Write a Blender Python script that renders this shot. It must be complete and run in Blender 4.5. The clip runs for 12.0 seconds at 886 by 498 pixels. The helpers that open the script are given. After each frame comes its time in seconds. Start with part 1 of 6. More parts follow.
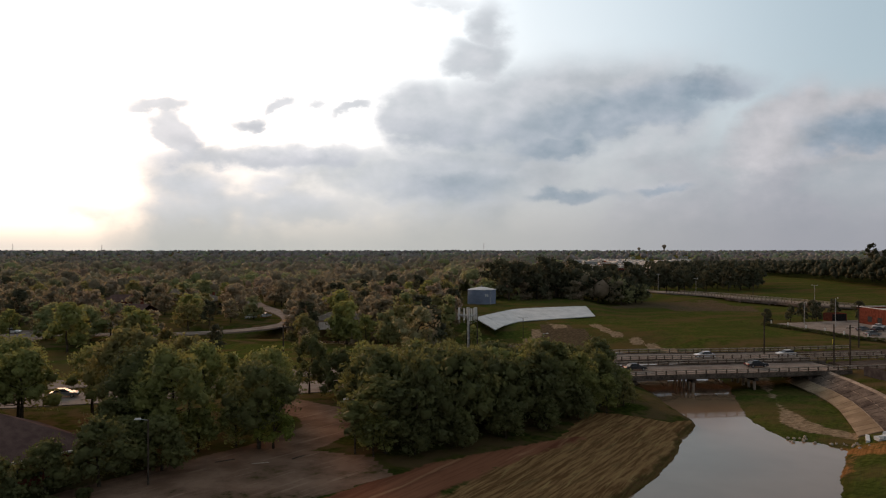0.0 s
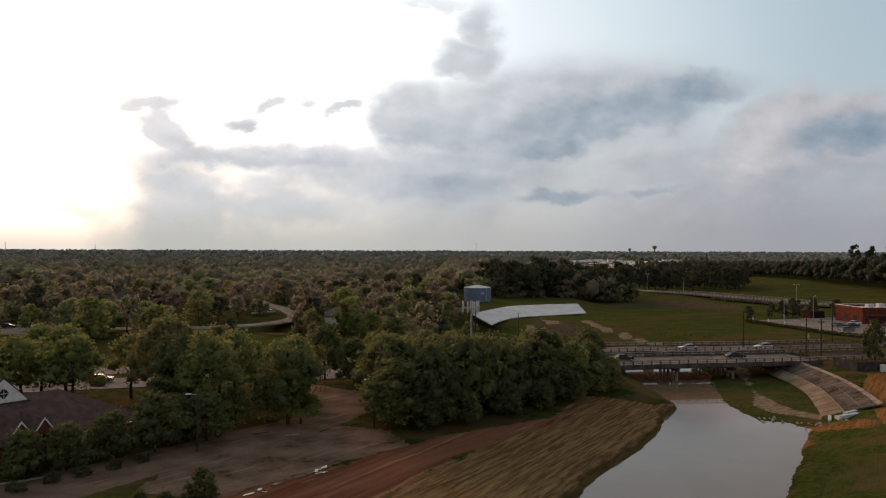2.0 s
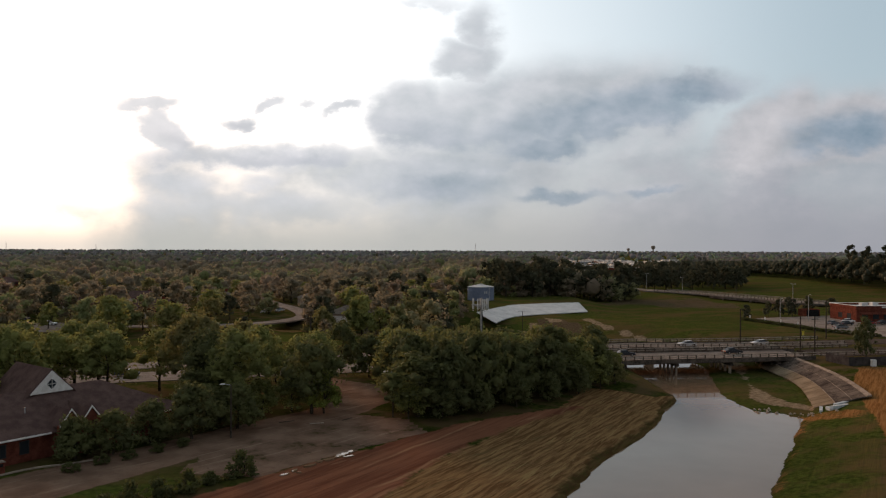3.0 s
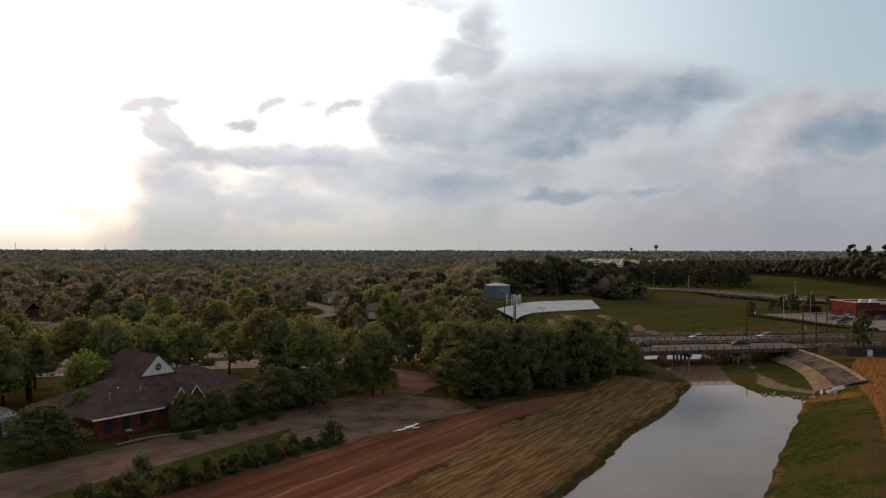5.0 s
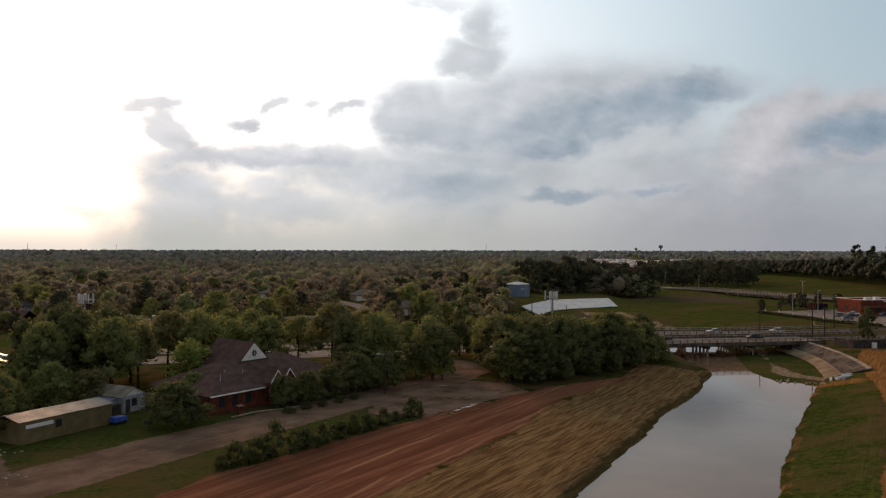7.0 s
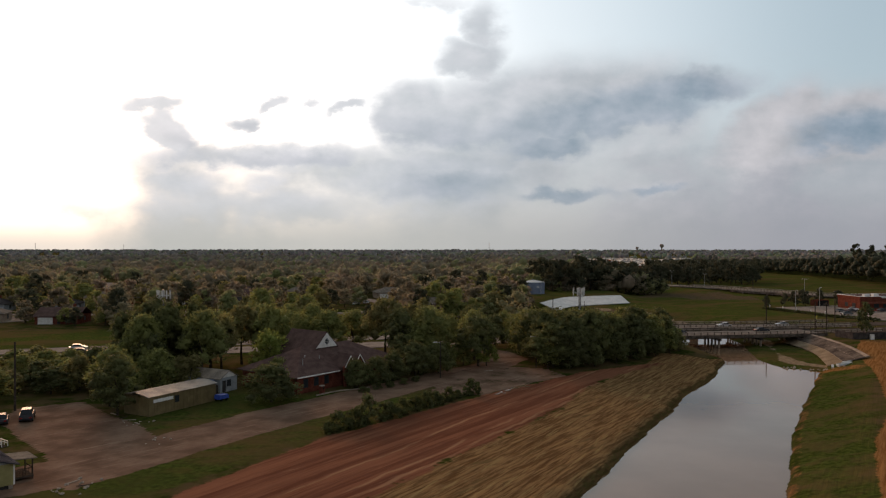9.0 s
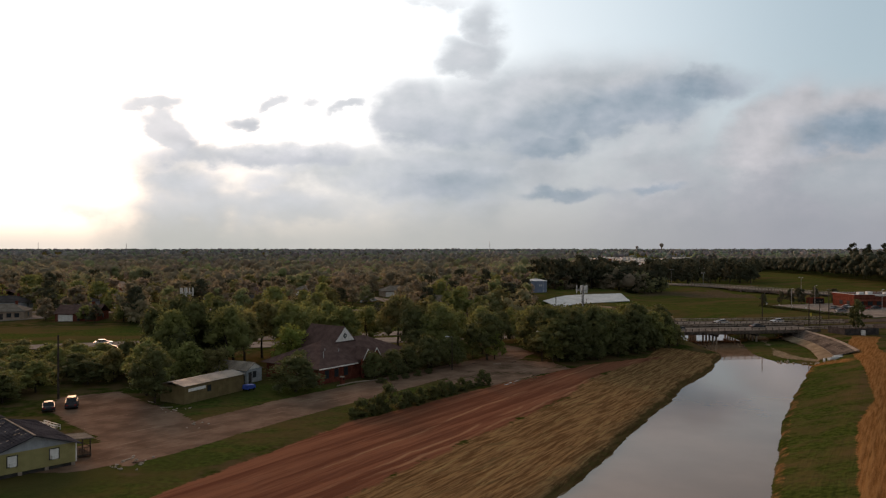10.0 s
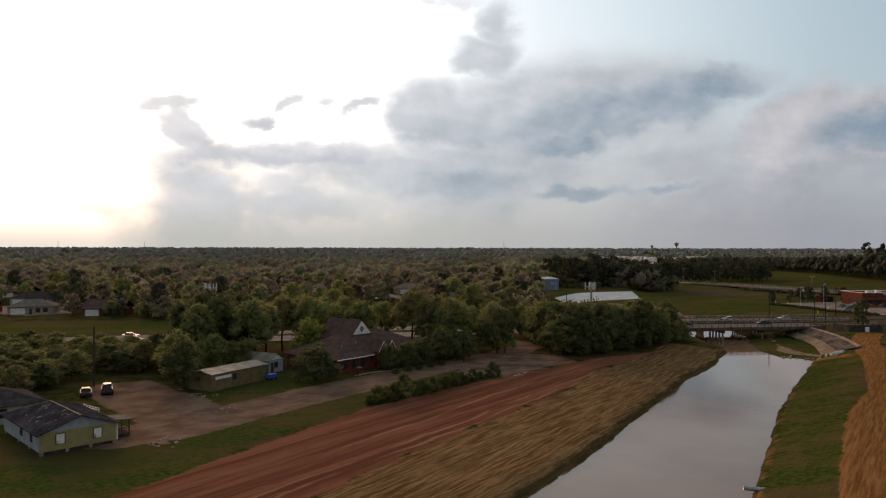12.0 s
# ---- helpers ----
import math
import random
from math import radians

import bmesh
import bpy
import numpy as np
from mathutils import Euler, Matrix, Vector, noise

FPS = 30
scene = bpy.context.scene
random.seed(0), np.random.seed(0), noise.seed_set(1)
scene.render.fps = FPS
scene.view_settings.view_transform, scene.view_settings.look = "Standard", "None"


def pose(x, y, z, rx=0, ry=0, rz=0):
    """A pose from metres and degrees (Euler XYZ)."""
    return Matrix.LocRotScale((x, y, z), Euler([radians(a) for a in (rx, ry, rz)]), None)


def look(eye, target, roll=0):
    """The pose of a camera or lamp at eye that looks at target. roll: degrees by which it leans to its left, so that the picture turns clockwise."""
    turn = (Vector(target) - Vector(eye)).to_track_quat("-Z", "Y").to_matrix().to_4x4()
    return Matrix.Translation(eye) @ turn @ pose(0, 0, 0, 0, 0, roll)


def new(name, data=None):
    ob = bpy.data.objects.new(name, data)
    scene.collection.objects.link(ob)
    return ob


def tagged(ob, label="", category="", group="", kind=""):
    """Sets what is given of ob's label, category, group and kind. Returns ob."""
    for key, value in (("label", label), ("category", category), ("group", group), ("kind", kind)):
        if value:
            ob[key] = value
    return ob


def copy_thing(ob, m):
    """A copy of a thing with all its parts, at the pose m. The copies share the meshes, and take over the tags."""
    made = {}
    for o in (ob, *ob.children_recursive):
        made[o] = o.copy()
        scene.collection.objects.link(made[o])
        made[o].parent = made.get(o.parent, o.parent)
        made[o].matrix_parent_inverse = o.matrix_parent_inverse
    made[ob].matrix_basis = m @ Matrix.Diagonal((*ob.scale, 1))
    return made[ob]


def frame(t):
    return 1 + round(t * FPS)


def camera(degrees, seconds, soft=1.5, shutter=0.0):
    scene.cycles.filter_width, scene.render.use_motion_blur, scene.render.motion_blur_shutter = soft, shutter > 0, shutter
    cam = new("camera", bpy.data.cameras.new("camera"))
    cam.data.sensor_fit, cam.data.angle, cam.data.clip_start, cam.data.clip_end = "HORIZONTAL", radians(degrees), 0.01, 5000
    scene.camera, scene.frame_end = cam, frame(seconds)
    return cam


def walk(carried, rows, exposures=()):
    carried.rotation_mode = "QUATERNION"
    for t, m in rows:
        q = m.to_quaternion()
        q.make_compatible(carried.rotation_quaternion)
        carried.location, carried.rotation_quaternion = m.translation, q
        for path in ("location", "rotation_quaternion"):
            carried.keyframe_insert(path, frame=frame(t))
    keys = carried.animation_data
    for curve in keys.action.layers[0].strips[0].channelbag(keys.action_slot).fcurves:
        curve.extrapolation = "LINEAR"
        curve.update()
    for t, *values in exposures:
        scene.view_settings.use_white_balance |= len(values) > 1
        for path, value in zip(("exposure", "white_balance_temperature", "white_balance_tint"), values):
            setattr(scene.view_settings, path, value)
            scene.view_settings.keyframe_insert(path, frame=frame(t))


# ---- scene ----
cam = camera(62.0, 12.0, 1.2)
PATH = [
    (0, (-3.953, -0.205, 25.41), (-3.965, 1.795, 25.406), 0.0),
    (0.5, (-4.271, -3.045, 25.404), (-4.277, -1.045, 25.4), 0.0),
    (1, (-4.813, -6.02, 25.352), (-4.811, -4.02, 25.348), 0.0),
    (1.5, (-5.53, -9.083, 25.291), (-5.522, -7.083, 25.287), 0.0),
    (2, (-6.418, -12.109, 25.088), (-6.407, -10.109, 25.085), 0.2),
    (2.5, (-7.573, -15.403, 25.127), (-7.559, -13.403, 25.124), 0.2),
    (3, (-8.846, -18.878, 25.108), (-8.831, -16.878, 25.105), 0.2),
    (5, (-16.362, -34.024, 25.377), (-16.352, -32.024, 25.373), 0.1),
    (5.5, (-18.677, -38.037, 25.456), (-18.669, -36.037, 25.452), 0.1),
    (6, (-21.121, -42.011, 25.524), (-21.115, -40.011, 25.52), 0.1),
    (6.5, (-23.671, -46.099, 25.595), (-23.666, -44.099, 25.592), 0.1),
    (7, (-25.995, -50.24, 25.643), (-25.993, -48.24, 25.639), 0.1),
    (7.5, (-28.545, -54.508, 25.679), (-28.544, -52.508, 25.675), 0.1),
    (9.5, (-37.315, -72.108, 26.028), (-37.312, -70.108, 26.021), 0.0),
    (10, (-38.13, -76.268, 26.032), (-38.127, -74.268, 26.024), 0.0),
    (10.5, (-38.173, -79.724, 25.935), (-38.18, -77.724, 25.925), 0.0),
    (11, (-37.933, -81.996, 25.876), (-37.951, -79.996, 25.865), 0.0),
    (11.5, (-37.812, -83.113, 25.793), (-37.839, -81.113, 25.782), 0.1),
    (12, (-37.703, -83.304, 25.745), (-37.739, -81.304, 25.734), 0.1),
]
walk(cam, [(t, look(eye, target, roll)) for t, eye, target, roll in PATH], [(0, 0.0, 7800, 33), (12, 0.0, 7800, 33)])

# ---- world, sun ----
SUN_AZ, SUN_EL = radians(-27), radians(15)          # left of the view, low
world = bpy.data.worlds.new("sky")
scene.world = world
world.use_nodes = True
WN, WL_ = world.node_tree.nodes, world.node_tree.links
WN.clear()


def wmath(op, a, b=None, c=None, clamp=False):
    n = WN.new("ShaderNodeMath")
    n.operation, n.use_clamp = op, clamp
    for i, v in enumerate((a, b, c)):
        if v is None:
            continue
        if isinstance(v, (int, float)):
            n.inputs[i].default_value = v
        else:
            WL_.new(v, n.inputs[i])
    return n.outputs[0]


def wsmooth(x, lo, hi):
    n = WN.new("ShaderNodeMapRange")
    n.interpolation_type = "SMOOTHSTEP"
    WL_.new(x, n.inputs[0])
    n.inputs[1].default_value, n.inputs[2].default_value = lo, hi
    return n.outputs[0]


def wmix(f, a, b):
    n = WN.new("ShaderNodeMix")
    n.data_type = "RGBA"
    for sock, v in ((n.inputs[0], f), (n.inputs[6], a), (n.inputs[7], b)):
        if isinstance(v, (int, float)):
            sock.default_value = v
        elif isinstance(v, tuple):
            sock.default_value = (*v, 1)
        else:
            WL_.new(v, sock)
    return n.outputs[2]


def wscale(col, f):
    n = WN.new("ShaderNodeVectorMath")
    n.operation = "SCALE"
    WL_.new(col, n.inputs[0])
    if isinstance(f, (int, float)):
        n.inputs["Scale"].default_value = f
    else:
        WL_.new(f, n.inputs["Scale"])
    return n.outputs[0]


def wadd(a, b):
    n = WN.new("ShaderNodeVectorMath")
    n.operation = "ADD"
    for i, v in enumerate((a, b)):
        if isinstance(v, tuple):
            n.inputs[i].default_value = v
        else:
            WL_.new(v, n.inputs[i])
    return n.outputs[0]


def wnoise(vec, scale, detail, rough, lac=2.0):
    n = WN.new("ShaderNodeTexNoise")
    WL_.new(vec, n.inputs["Vector"])
    n.inputs["Scale"].default_value, n.inputs["Detail"].default_value = scale, detail
    n.inputs["Roughness"].default_value, n.inputs["Lacunarity"].default_value = rough, lac
    return n.outputs["Fac"]


def build_sky():
    tc = WN.new("ShaderNodeTexCoord").outputs["Generated"]
    sep = WN.new("ShaderNodeSeparateXYZ")
    WL_.new(tc, sep.inputs[0])
    dx, dy, dz = sep.outputs
    sky = WN.new("ShaderNodeTexSky")
    sky.sky_type, sky.sun_disc = "NISHITA", False
    sky.sun_elevation, sky.sun_rotation = SUN_EL, SUN_AZ
    sky.air_density, sky.dust_density, sky.altitude = 1.0, 2.0, 30
    # u to the right and v up, as tangents seen along +y; the cloud deck is laid out in them, 0.1 units
    front = wmath("MAXIMUM", wmath("ABSOLUTE", dy), 0.12)
    u0, v0 = wmath("MULTIPLY", wmath("DIVIDE", dx, front), 10), wmath("MULTIPLY", wmath("DIVIDE", dz, front), 10)

    def plane(a, b, c):
        comb = WN.new("ShaderNodeCombineXYZ")
        for k, val in enumerate((a, b, c)):
            WL_.new(val, comb.inputs[k])
        return comb.outputs[0]

    uv = plane(u0, wmath("MULTIPLY", v0, 1.5), dy)
    n1, n2, n3 = wnoise(uv, 0.75, 5, 0.5), wnoise(uv, 2.0, 7, 0.56), wnoise(wadd(uv, (7.3, 2.1, 0.0)), 1.3, 6, 0.55)
    # the edges of the banks are drawn out by the same winds
    u = wmath("ADD", u0, wmath("MULTIPLY", wmath("SUBTRACT", n3, 0.5), 0.75))
    v = wmath("ADD", v0, wmath("MULTIPLY", wmath("SUBTRACT", n2, 0.5), 0.45))
    sunward = wadd(uv, (-0.16, 0.20, 0.0))
    relief = wmath("ADD", wmath("SUBTRACT", n1, wnoise(sunward, 0.75, 5, 0.5)), wmath("MULTIPLY", wmath("SUBTRACT", n2, wnoise(sunward, 2.0, 7, 0.56)), 0.35))
    nn = wmath("ADD", wmath("SUBTRACT", n1, 0.5), wmath("SUBTRACT", n2, 0.5))

    def bank(cu, cv, ru, rv, tilt, power):
        a = wmath("SUBTRACT", u, cu)
        b = wmath("SUBTRACT", wmath("SUBTRACT", v, cv), wmath("MULTIPLY", a, tilt))
        q = wmath("ADD", wmath("POWER", wmath("ABSOLUTE", wmath("DIVIDE", a, ru)), 2.4), wmath("POWER", wmath("ABSOLUTE", wmath("DIVIDE", b, rv)), 2.4))
        return wmath("MULTIPLY", wmath("POWER", 2.718, wmath("MULTIPLY", q, -1.0)), power)

    def most(rows):
        total = None
        for b in rows:
            val = bank(*b)
            total = val if total is None else wmath("MAXIMUM", total, val)
        return total

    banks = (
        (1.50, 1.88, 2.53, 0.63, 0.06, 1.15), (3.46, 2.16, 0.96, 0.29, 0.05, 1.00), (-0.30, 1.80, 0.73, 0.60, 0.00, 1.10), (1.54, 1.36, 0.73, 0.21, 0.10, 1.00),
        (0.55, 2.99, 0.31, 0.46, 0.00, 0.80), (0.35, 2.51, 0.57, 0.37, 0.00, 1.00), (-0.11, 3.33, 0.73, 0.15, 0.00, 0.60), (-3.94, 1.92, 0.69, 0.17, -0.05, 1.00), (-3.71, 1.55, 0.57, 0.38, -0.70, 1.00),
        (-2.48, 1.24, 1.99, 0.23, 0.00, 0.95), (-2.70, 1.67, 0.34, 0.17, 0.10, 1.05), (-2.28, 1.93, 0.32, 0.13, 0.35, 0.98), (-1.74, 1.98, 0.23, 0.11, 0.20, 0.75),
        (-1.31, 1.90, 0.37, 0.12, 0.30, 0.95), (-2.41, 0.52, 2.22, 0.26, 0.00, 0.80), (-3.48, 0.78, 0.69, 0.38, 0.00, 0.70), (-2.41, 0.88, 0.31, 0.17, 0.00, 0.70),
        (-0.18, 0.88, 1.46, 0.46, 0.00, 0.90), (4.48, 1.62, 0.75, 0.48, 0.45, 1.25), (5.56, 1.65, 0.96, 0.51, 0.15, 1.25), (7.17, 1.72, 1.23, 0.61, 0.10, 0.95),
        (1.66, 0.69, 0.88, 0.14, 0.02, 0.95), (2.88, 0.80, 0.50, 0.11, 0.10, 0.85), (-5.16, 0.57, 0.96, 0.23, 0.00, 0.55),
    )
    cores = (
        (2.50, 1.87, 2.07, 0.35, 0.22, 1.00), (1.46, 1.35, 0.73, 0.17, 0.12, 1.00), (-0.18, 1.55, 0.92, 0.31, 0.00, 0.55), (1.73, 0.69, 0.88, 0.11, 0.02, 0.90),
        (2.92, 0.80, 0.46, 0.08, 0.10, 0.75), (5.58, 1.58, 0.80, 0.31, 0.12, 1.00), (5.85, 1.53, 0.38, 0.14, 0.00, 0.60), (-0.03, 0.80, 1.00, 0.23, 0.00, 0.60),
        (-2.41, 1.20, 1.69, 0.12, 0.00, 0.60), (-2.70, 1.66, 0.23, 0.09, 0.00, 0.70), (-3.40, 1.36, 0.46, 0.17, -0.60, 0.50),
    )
    ahead = wsmooth(dy, 0.15, 0.5)
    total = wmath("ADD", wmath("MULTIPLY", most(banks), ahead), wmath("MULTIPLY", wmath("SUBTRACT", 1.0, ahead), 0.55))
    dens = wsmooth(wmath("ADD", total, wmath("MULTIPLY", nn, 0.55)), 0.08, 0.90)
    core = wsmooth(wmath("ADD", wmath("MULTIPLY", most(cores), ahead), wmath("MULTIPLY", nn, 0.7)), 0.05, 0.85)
    # glow of the veiled sun
    sv = WN.new("ShaderNodeVectorMath")
    sv.operation = "DOT_PRODUCT"
    WL_.new(tc, sv.inputs[0])
    sv.inputs[1].default_value = (math.sin(SUN_AZ) * math.cos(SUN_EL), math.cos(SUN_AZ) * math.cos(SUN_EL), math.sin(SUN_EL))
    mu = sv.outputs["Value"]
    glow, wide = wsmooth(mu, 0.84, 0.975), wsmooth(mu, 0.55, 0.97)
    base = wadd(wscale(sky.outputs[0], SKY_K), SKY_BASE)
    hazy = wadd(base, wscale(wmix(0.0, (0.76, 1.0, 1.04), (1, 1, 1)), wmath("ADD", wmath("MULTIPLY", wide, 0.42), wmath("MULTIPLY", glow, 0.75))))
    # a thin pale sheet under the banks, open towards the sun
    rim = wmath("MULTIPLY", wsmooth(wmath("ADD", v, wmath("MULTIPLY", u0, -0.03)), 1.75, 1.05), wsmooth(u, -5.0, -3.9))
    sheet = wmath("MULTIPLY", wmath("ADD", 0.74, wmath("MULTIPLY", wsmooth(n1, 0.36, 0.60), 0.26)), rim)
    thin = wadd(wmix(wide, SHEET_FAR, SHEET_NEAR), wscale(wmix(0.0, (0.9, 0.93, 0.95), (1, 1, 1)), wmath("MULTIPLY", relief, 0.30)))
    col = wmix(wmath("MULTIPLY", sheet, 0.95), hazy, thin)
    pale, deep = wmix(wide, CLOUD_FAR, CLOUD_NEAR), wmix(wide, CORE_FAR, CORE_NEAR)
    lit = wadd(wmix(core, pale, deep), wscale(wmix(0.0, (0.84, 0.93, 0.98), (1, 1, 1)), wmath("MULTIPLY", relief, 0.55)))
    lit = wadd(lit, wscale(wmix(0.0, (1.0, 0.98, 0.94), (1, 1, 1)), wmath("MULTIPLY", glow, 0.10)))
    col = wmix(wmath("MULTIPLY", dens, 0.95), col, lit)
    # haze low over the land
    low = wsmooth(wmath("ABSOLUTE", dz), 0.085, 0.0)
    col = wmix(wmath("MULTIPLY", low, 0.85), col, wmix(wide, LOW_FAR, LOW_NEAR))
    # unseen zenith and sky behind are dimmed to lower the light on flat ground
    col = wscale(col, wmath("SUBTRACT", 1.0, wmath("MULTIPLY", wsmooth(dz, 0.34, 0.75), 0.30)))
    col = wscale(col, wmath("ADD", 0.8, wmath("MULTIPLY", wsmooth(dy, -0.5, 0.4), 0.2)))
    out, bg = WN.new("ShaderNodeOutputWorld"), WN.new("ShaderNodeBackground")
    WL_.new(col, bg.inputs[0])
    bg.inputs[1].default_value = 1.0
    WL_.new(bg.outputs[0], out.inputs[0])


SKY_K, SKY_BASE = 0.03, (0.250, 0.455, 0.540)
CLOUD_FAR, CLOUD_NEAR = (0.411, 0.528, 0.587), (0.428, 0.611, 0.693)
CORE_FAR, CORE_NEAR = (0.225, 0.374, 0.480), (0.301, 0.458, 0.550)
SHEET_FAR, SHEET_NEAR = (0.301, 0.407, 0.480), (0.377, 0.534, 0.593)
LOW_FAR, LOW_NEAR = (0.270, 0.360, 0.421), (0.411, 0.534, 0.526)
build_sky()
sun = new("sun", bpy.data.lights.new("sun", "SUN"))
sun.data.energy, sun.data.angle, sun.data.color = 2.3, radians(24), (1.0, 0.64, 0.35)
sun.matrix_basis = look((math.sin(SUN_AZ) * math.cos(SUN_EL), math.cos(SUN_AZ) * math.cos(SUN_EL), math.sin(SUN_EL)), (0, 0, 0))


# ---- materials ----
class Mat:
    """A small helper to write node materials."""

    def __init__(self, name):
        self.m = bpy.data.materials.new(name)
        self.m.use_nodes = True
        self.n, self.l = self.m.node_tree.nodes, self.m.node_tree.links
        self.b = self.n["Principled BSDF"]
        self.out = self.n["Material Output"]

    def put(self, sock, v):
        if isinstance(v, (int, float)):
            sock.default_value = v
        elif isinstance(v, tuple):
            sock.default_value = (*v, 1) if len(v) == 3 and len(sock.default_value) == 4 else v
        else:
            self.l.new(v, sock)

    def node(self, kind, **ins):
        n = self.n.new(kind)
        for k, v in ins.items():
            self.put(n.inputs[k], v)
        return n

    def coord(self, which="Object"):
        if which == "World":
            return self.n.new("ShaderNodeNewGeometry").outputs["Position"]
        return self.n.new("ShaderNodeTexCoord").outputs[which]

    def stretched(self, vec, s, heading=0.0):
        """Coordinates turned so that x runs along the heading, then scaled."""
        r = self.n.new("ShaderNodeVectorRotate")
        r.rotation_type = "Z_AXIS"
        self.l.new(vec, r.inputs["Vector"])
        r.inputs["Angle"].default_value = -heading
        n = self.n.new("ShaderNodeMapping")
        self.l.new(r.outputs[0], n.inputs[0])
        n.inputs["Scale"].default_value = s
        return n.outputs[0]

    def noise(self, vec, scale, detail=4, rough=0.55):
        return self.node("ShaderNodeTexNoise", Vector=vec, Scale=scale, Detail=detail, Roughness=rough).outputs["Fac"]

    def ramp(self, f, lo, hi, a=0.0, b=1.0):
        n = self.n.new("ShaderNodeMapRange")
        n.interpolation_type = "SMOOTHSTEP"
        for i, v in enumerate((f, lo, hi, a, b)):
            self.put(n.inputs[i], v)
        return n.outputs[0]

    def math(self, op, a, b=0.0):
        n = self.n.new("ShaderNodeMath")
        n.operation = op
        self.put(n.inputs[0], a), self.put(n.inputs[1], b)
        return n.outputs[0]

    def mix(self, f, a, b, mode="MIX"):
        n = self.n.new("ShaderNodeMix")
        n.data_type, n.blend_type = "RGBA", mode
        for sock, v in ((n.inputs[0], f), (n.inputs[6], a), (n.inputs[7], b)):
            self.put(sock, v)
        return n.outputs[2]

    def bump(self, h, strength=0.4, dist=0.05):
        n = self.node("ShaderNodeBump", Height=h, Strength=strength, Distance=dist)
        self.l.new(n.outputs[0], self.b.inputs["Normal"])

    def set(self, color=None, rough=None, metal=None, spec=None):
        for key, v in (("Base Color", color), ("Roughness", rough), ("Metallic", metal), ("Specular IOR Level", spec)):
            if v is not None:
                self.put(self.b.inputs[key], v)
        return self.m


def worn(name, a, b, rough=0.8, scale=1.5, fine=14.0, metal=0.0, bump=0.25, dist=0.02):
    """Two tones mixed at two scales, with fine relief."""
    k = Mat(name)
    c = k.coord()
    big, small = k.noise(c, scale, 5), k.noise(c, fine, 6)
    f = k.ramp(k.math("ADD", big, k.math("MULTIPLY", k.math("SUBTRACT", small, 0.5), 0.7)), 0.3, 0.7)
    k.bump(small, bump, dist)
    return k.set(k.mix(f, a, b), k.ramp(small, 0.3, 0.7, rough - 0.08, rough + 0.06), metal, 0.0 if rough > 0.74 else 0.3)


def foliage(name, dark, light, yellow, thin=0.28, cells=0.0):
    k = Mat(name)
    rnd = k.n.new("ShaderNodeObjectInfo").outputs["Random"]
    isl = k.n.new("ShaderNodeNewGeometry").outputs["Random Per Island"]
    c = k.coord("World")
    patch = k.noise(c, 0.16, 3)
    col = k.mix(isl, dark, light)
    col = k.mix(k.math("MULTIPLY", k.ramp(patch, 0.4, 0.75), 0.6), col, yellow)
    col = k.mix(k.ramp(rnd, 0.0, 1.0, 0.0, 0.45), col, dark)
    if cells:
        k.bump(k.noise(c, 1.1, 5, 0.65), 0.9, 0.9)
        v = k.node("ShaderNodeTexVoronoi", Vector=k.stretched(c, (1.0, 1.0, 0.02)), Scale=cells).outputs["Color"]
        sp = k.n.new("ShaderNodeSeparateColor")
        k.l.new(v, sp.inputs[0])
        col = k.mix(k.ramp(sp.outputs[0], 0.3, 0.9, 0.0, 0.65), col, tuple(x * 0.62 for x in dark))
        col = k.mix(k.ramp(sp.outputs[1], 0.6, 0.95, 0.0, 0.7), col, (light[0] * 0.75, light[1] * 1.15, light[2] * 0.6))
        col = k.mix(k.ramp(sp.outputs[2], 0.75, 1.0, 0.0, 0.6), col, (light[0] * 1.1, light[1] * 0.85, light[2]))
    k.set(col, 0.8, spec=0.08)
    tr = k.node("ShaderNodeBsdfTranslucent", Color=k.mix(0.5, col, yellow))
    mx = k.node("ShaderNodeMixShader", Fac=thin)
    k.l.new(k.b.outputs[0], mx.inputs[1]), k.l.new(tr.outputs[0], mx.inputs[2])
    k.l.new(mx.outputs[0], k.out.inputs[0])
    return k.m


LEAF = foliage("leaves", (0.126, 0.134, 0.052), (0.228, 0.245, 0.080), (0.290, 0.290, 0.088), 0.36)
LEAF_DARK = foliage("leaves_dark", (0.074, 0.080, 0.038), (0.140, 0.150, 0.058), (0.170, 0.176, 0.060), 0.34)
LEAF_BUSH = foliage("leaves_bush", (0.056, 0.062, 0.028), (0.110, 0.120, 0.044), (0.145, 0.148, 0.048), 0.34)
LEAF_BRIGHT = foliage("leaves_bright", (0.125, 0.158, 0.042), (0.235, 0.278, 0.068), (0.290, 0.310, 0.075), 0.42)
# far leaves are paler and greyer: haze put into their base colours
LEAF_FAR_HAZE = foliage("leaves_far", (0.235, 0.198, 0.136), (0.325, 0.280, 0.184), (0.335, 0.280, 0.172), 0.40, 0.045)
LEAF_WOODS_HAZE = foliage("leaves_woods", (0.205, 0.190, 0.160), (0.265, 0.245, 0.200), (0.270, 0.245, 0.195), 0.40, 0.03)
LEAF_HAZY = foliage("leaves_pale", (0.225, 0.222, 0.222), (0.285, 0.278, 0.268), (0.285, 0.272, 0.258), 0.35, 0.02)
LEAF_OLIVE = foliage("leaves_olive", (0.135, 0.118, 0.054), (0.245, 0.215, 0.086), (0.275, 0.250, 0.085), 0.38)
LEAF_PINE = foliage("leaves_pine", (0.050, 0.052, 0.036), (0.100, 0.104, 0.060), (0.105, 0.104, 0.058), 0.30)
BARK = worn("bark", (0.035, 0.026, 0.018), (0.085, 0.065, 0.048), 0.92, 3, 18, bump=0.6)
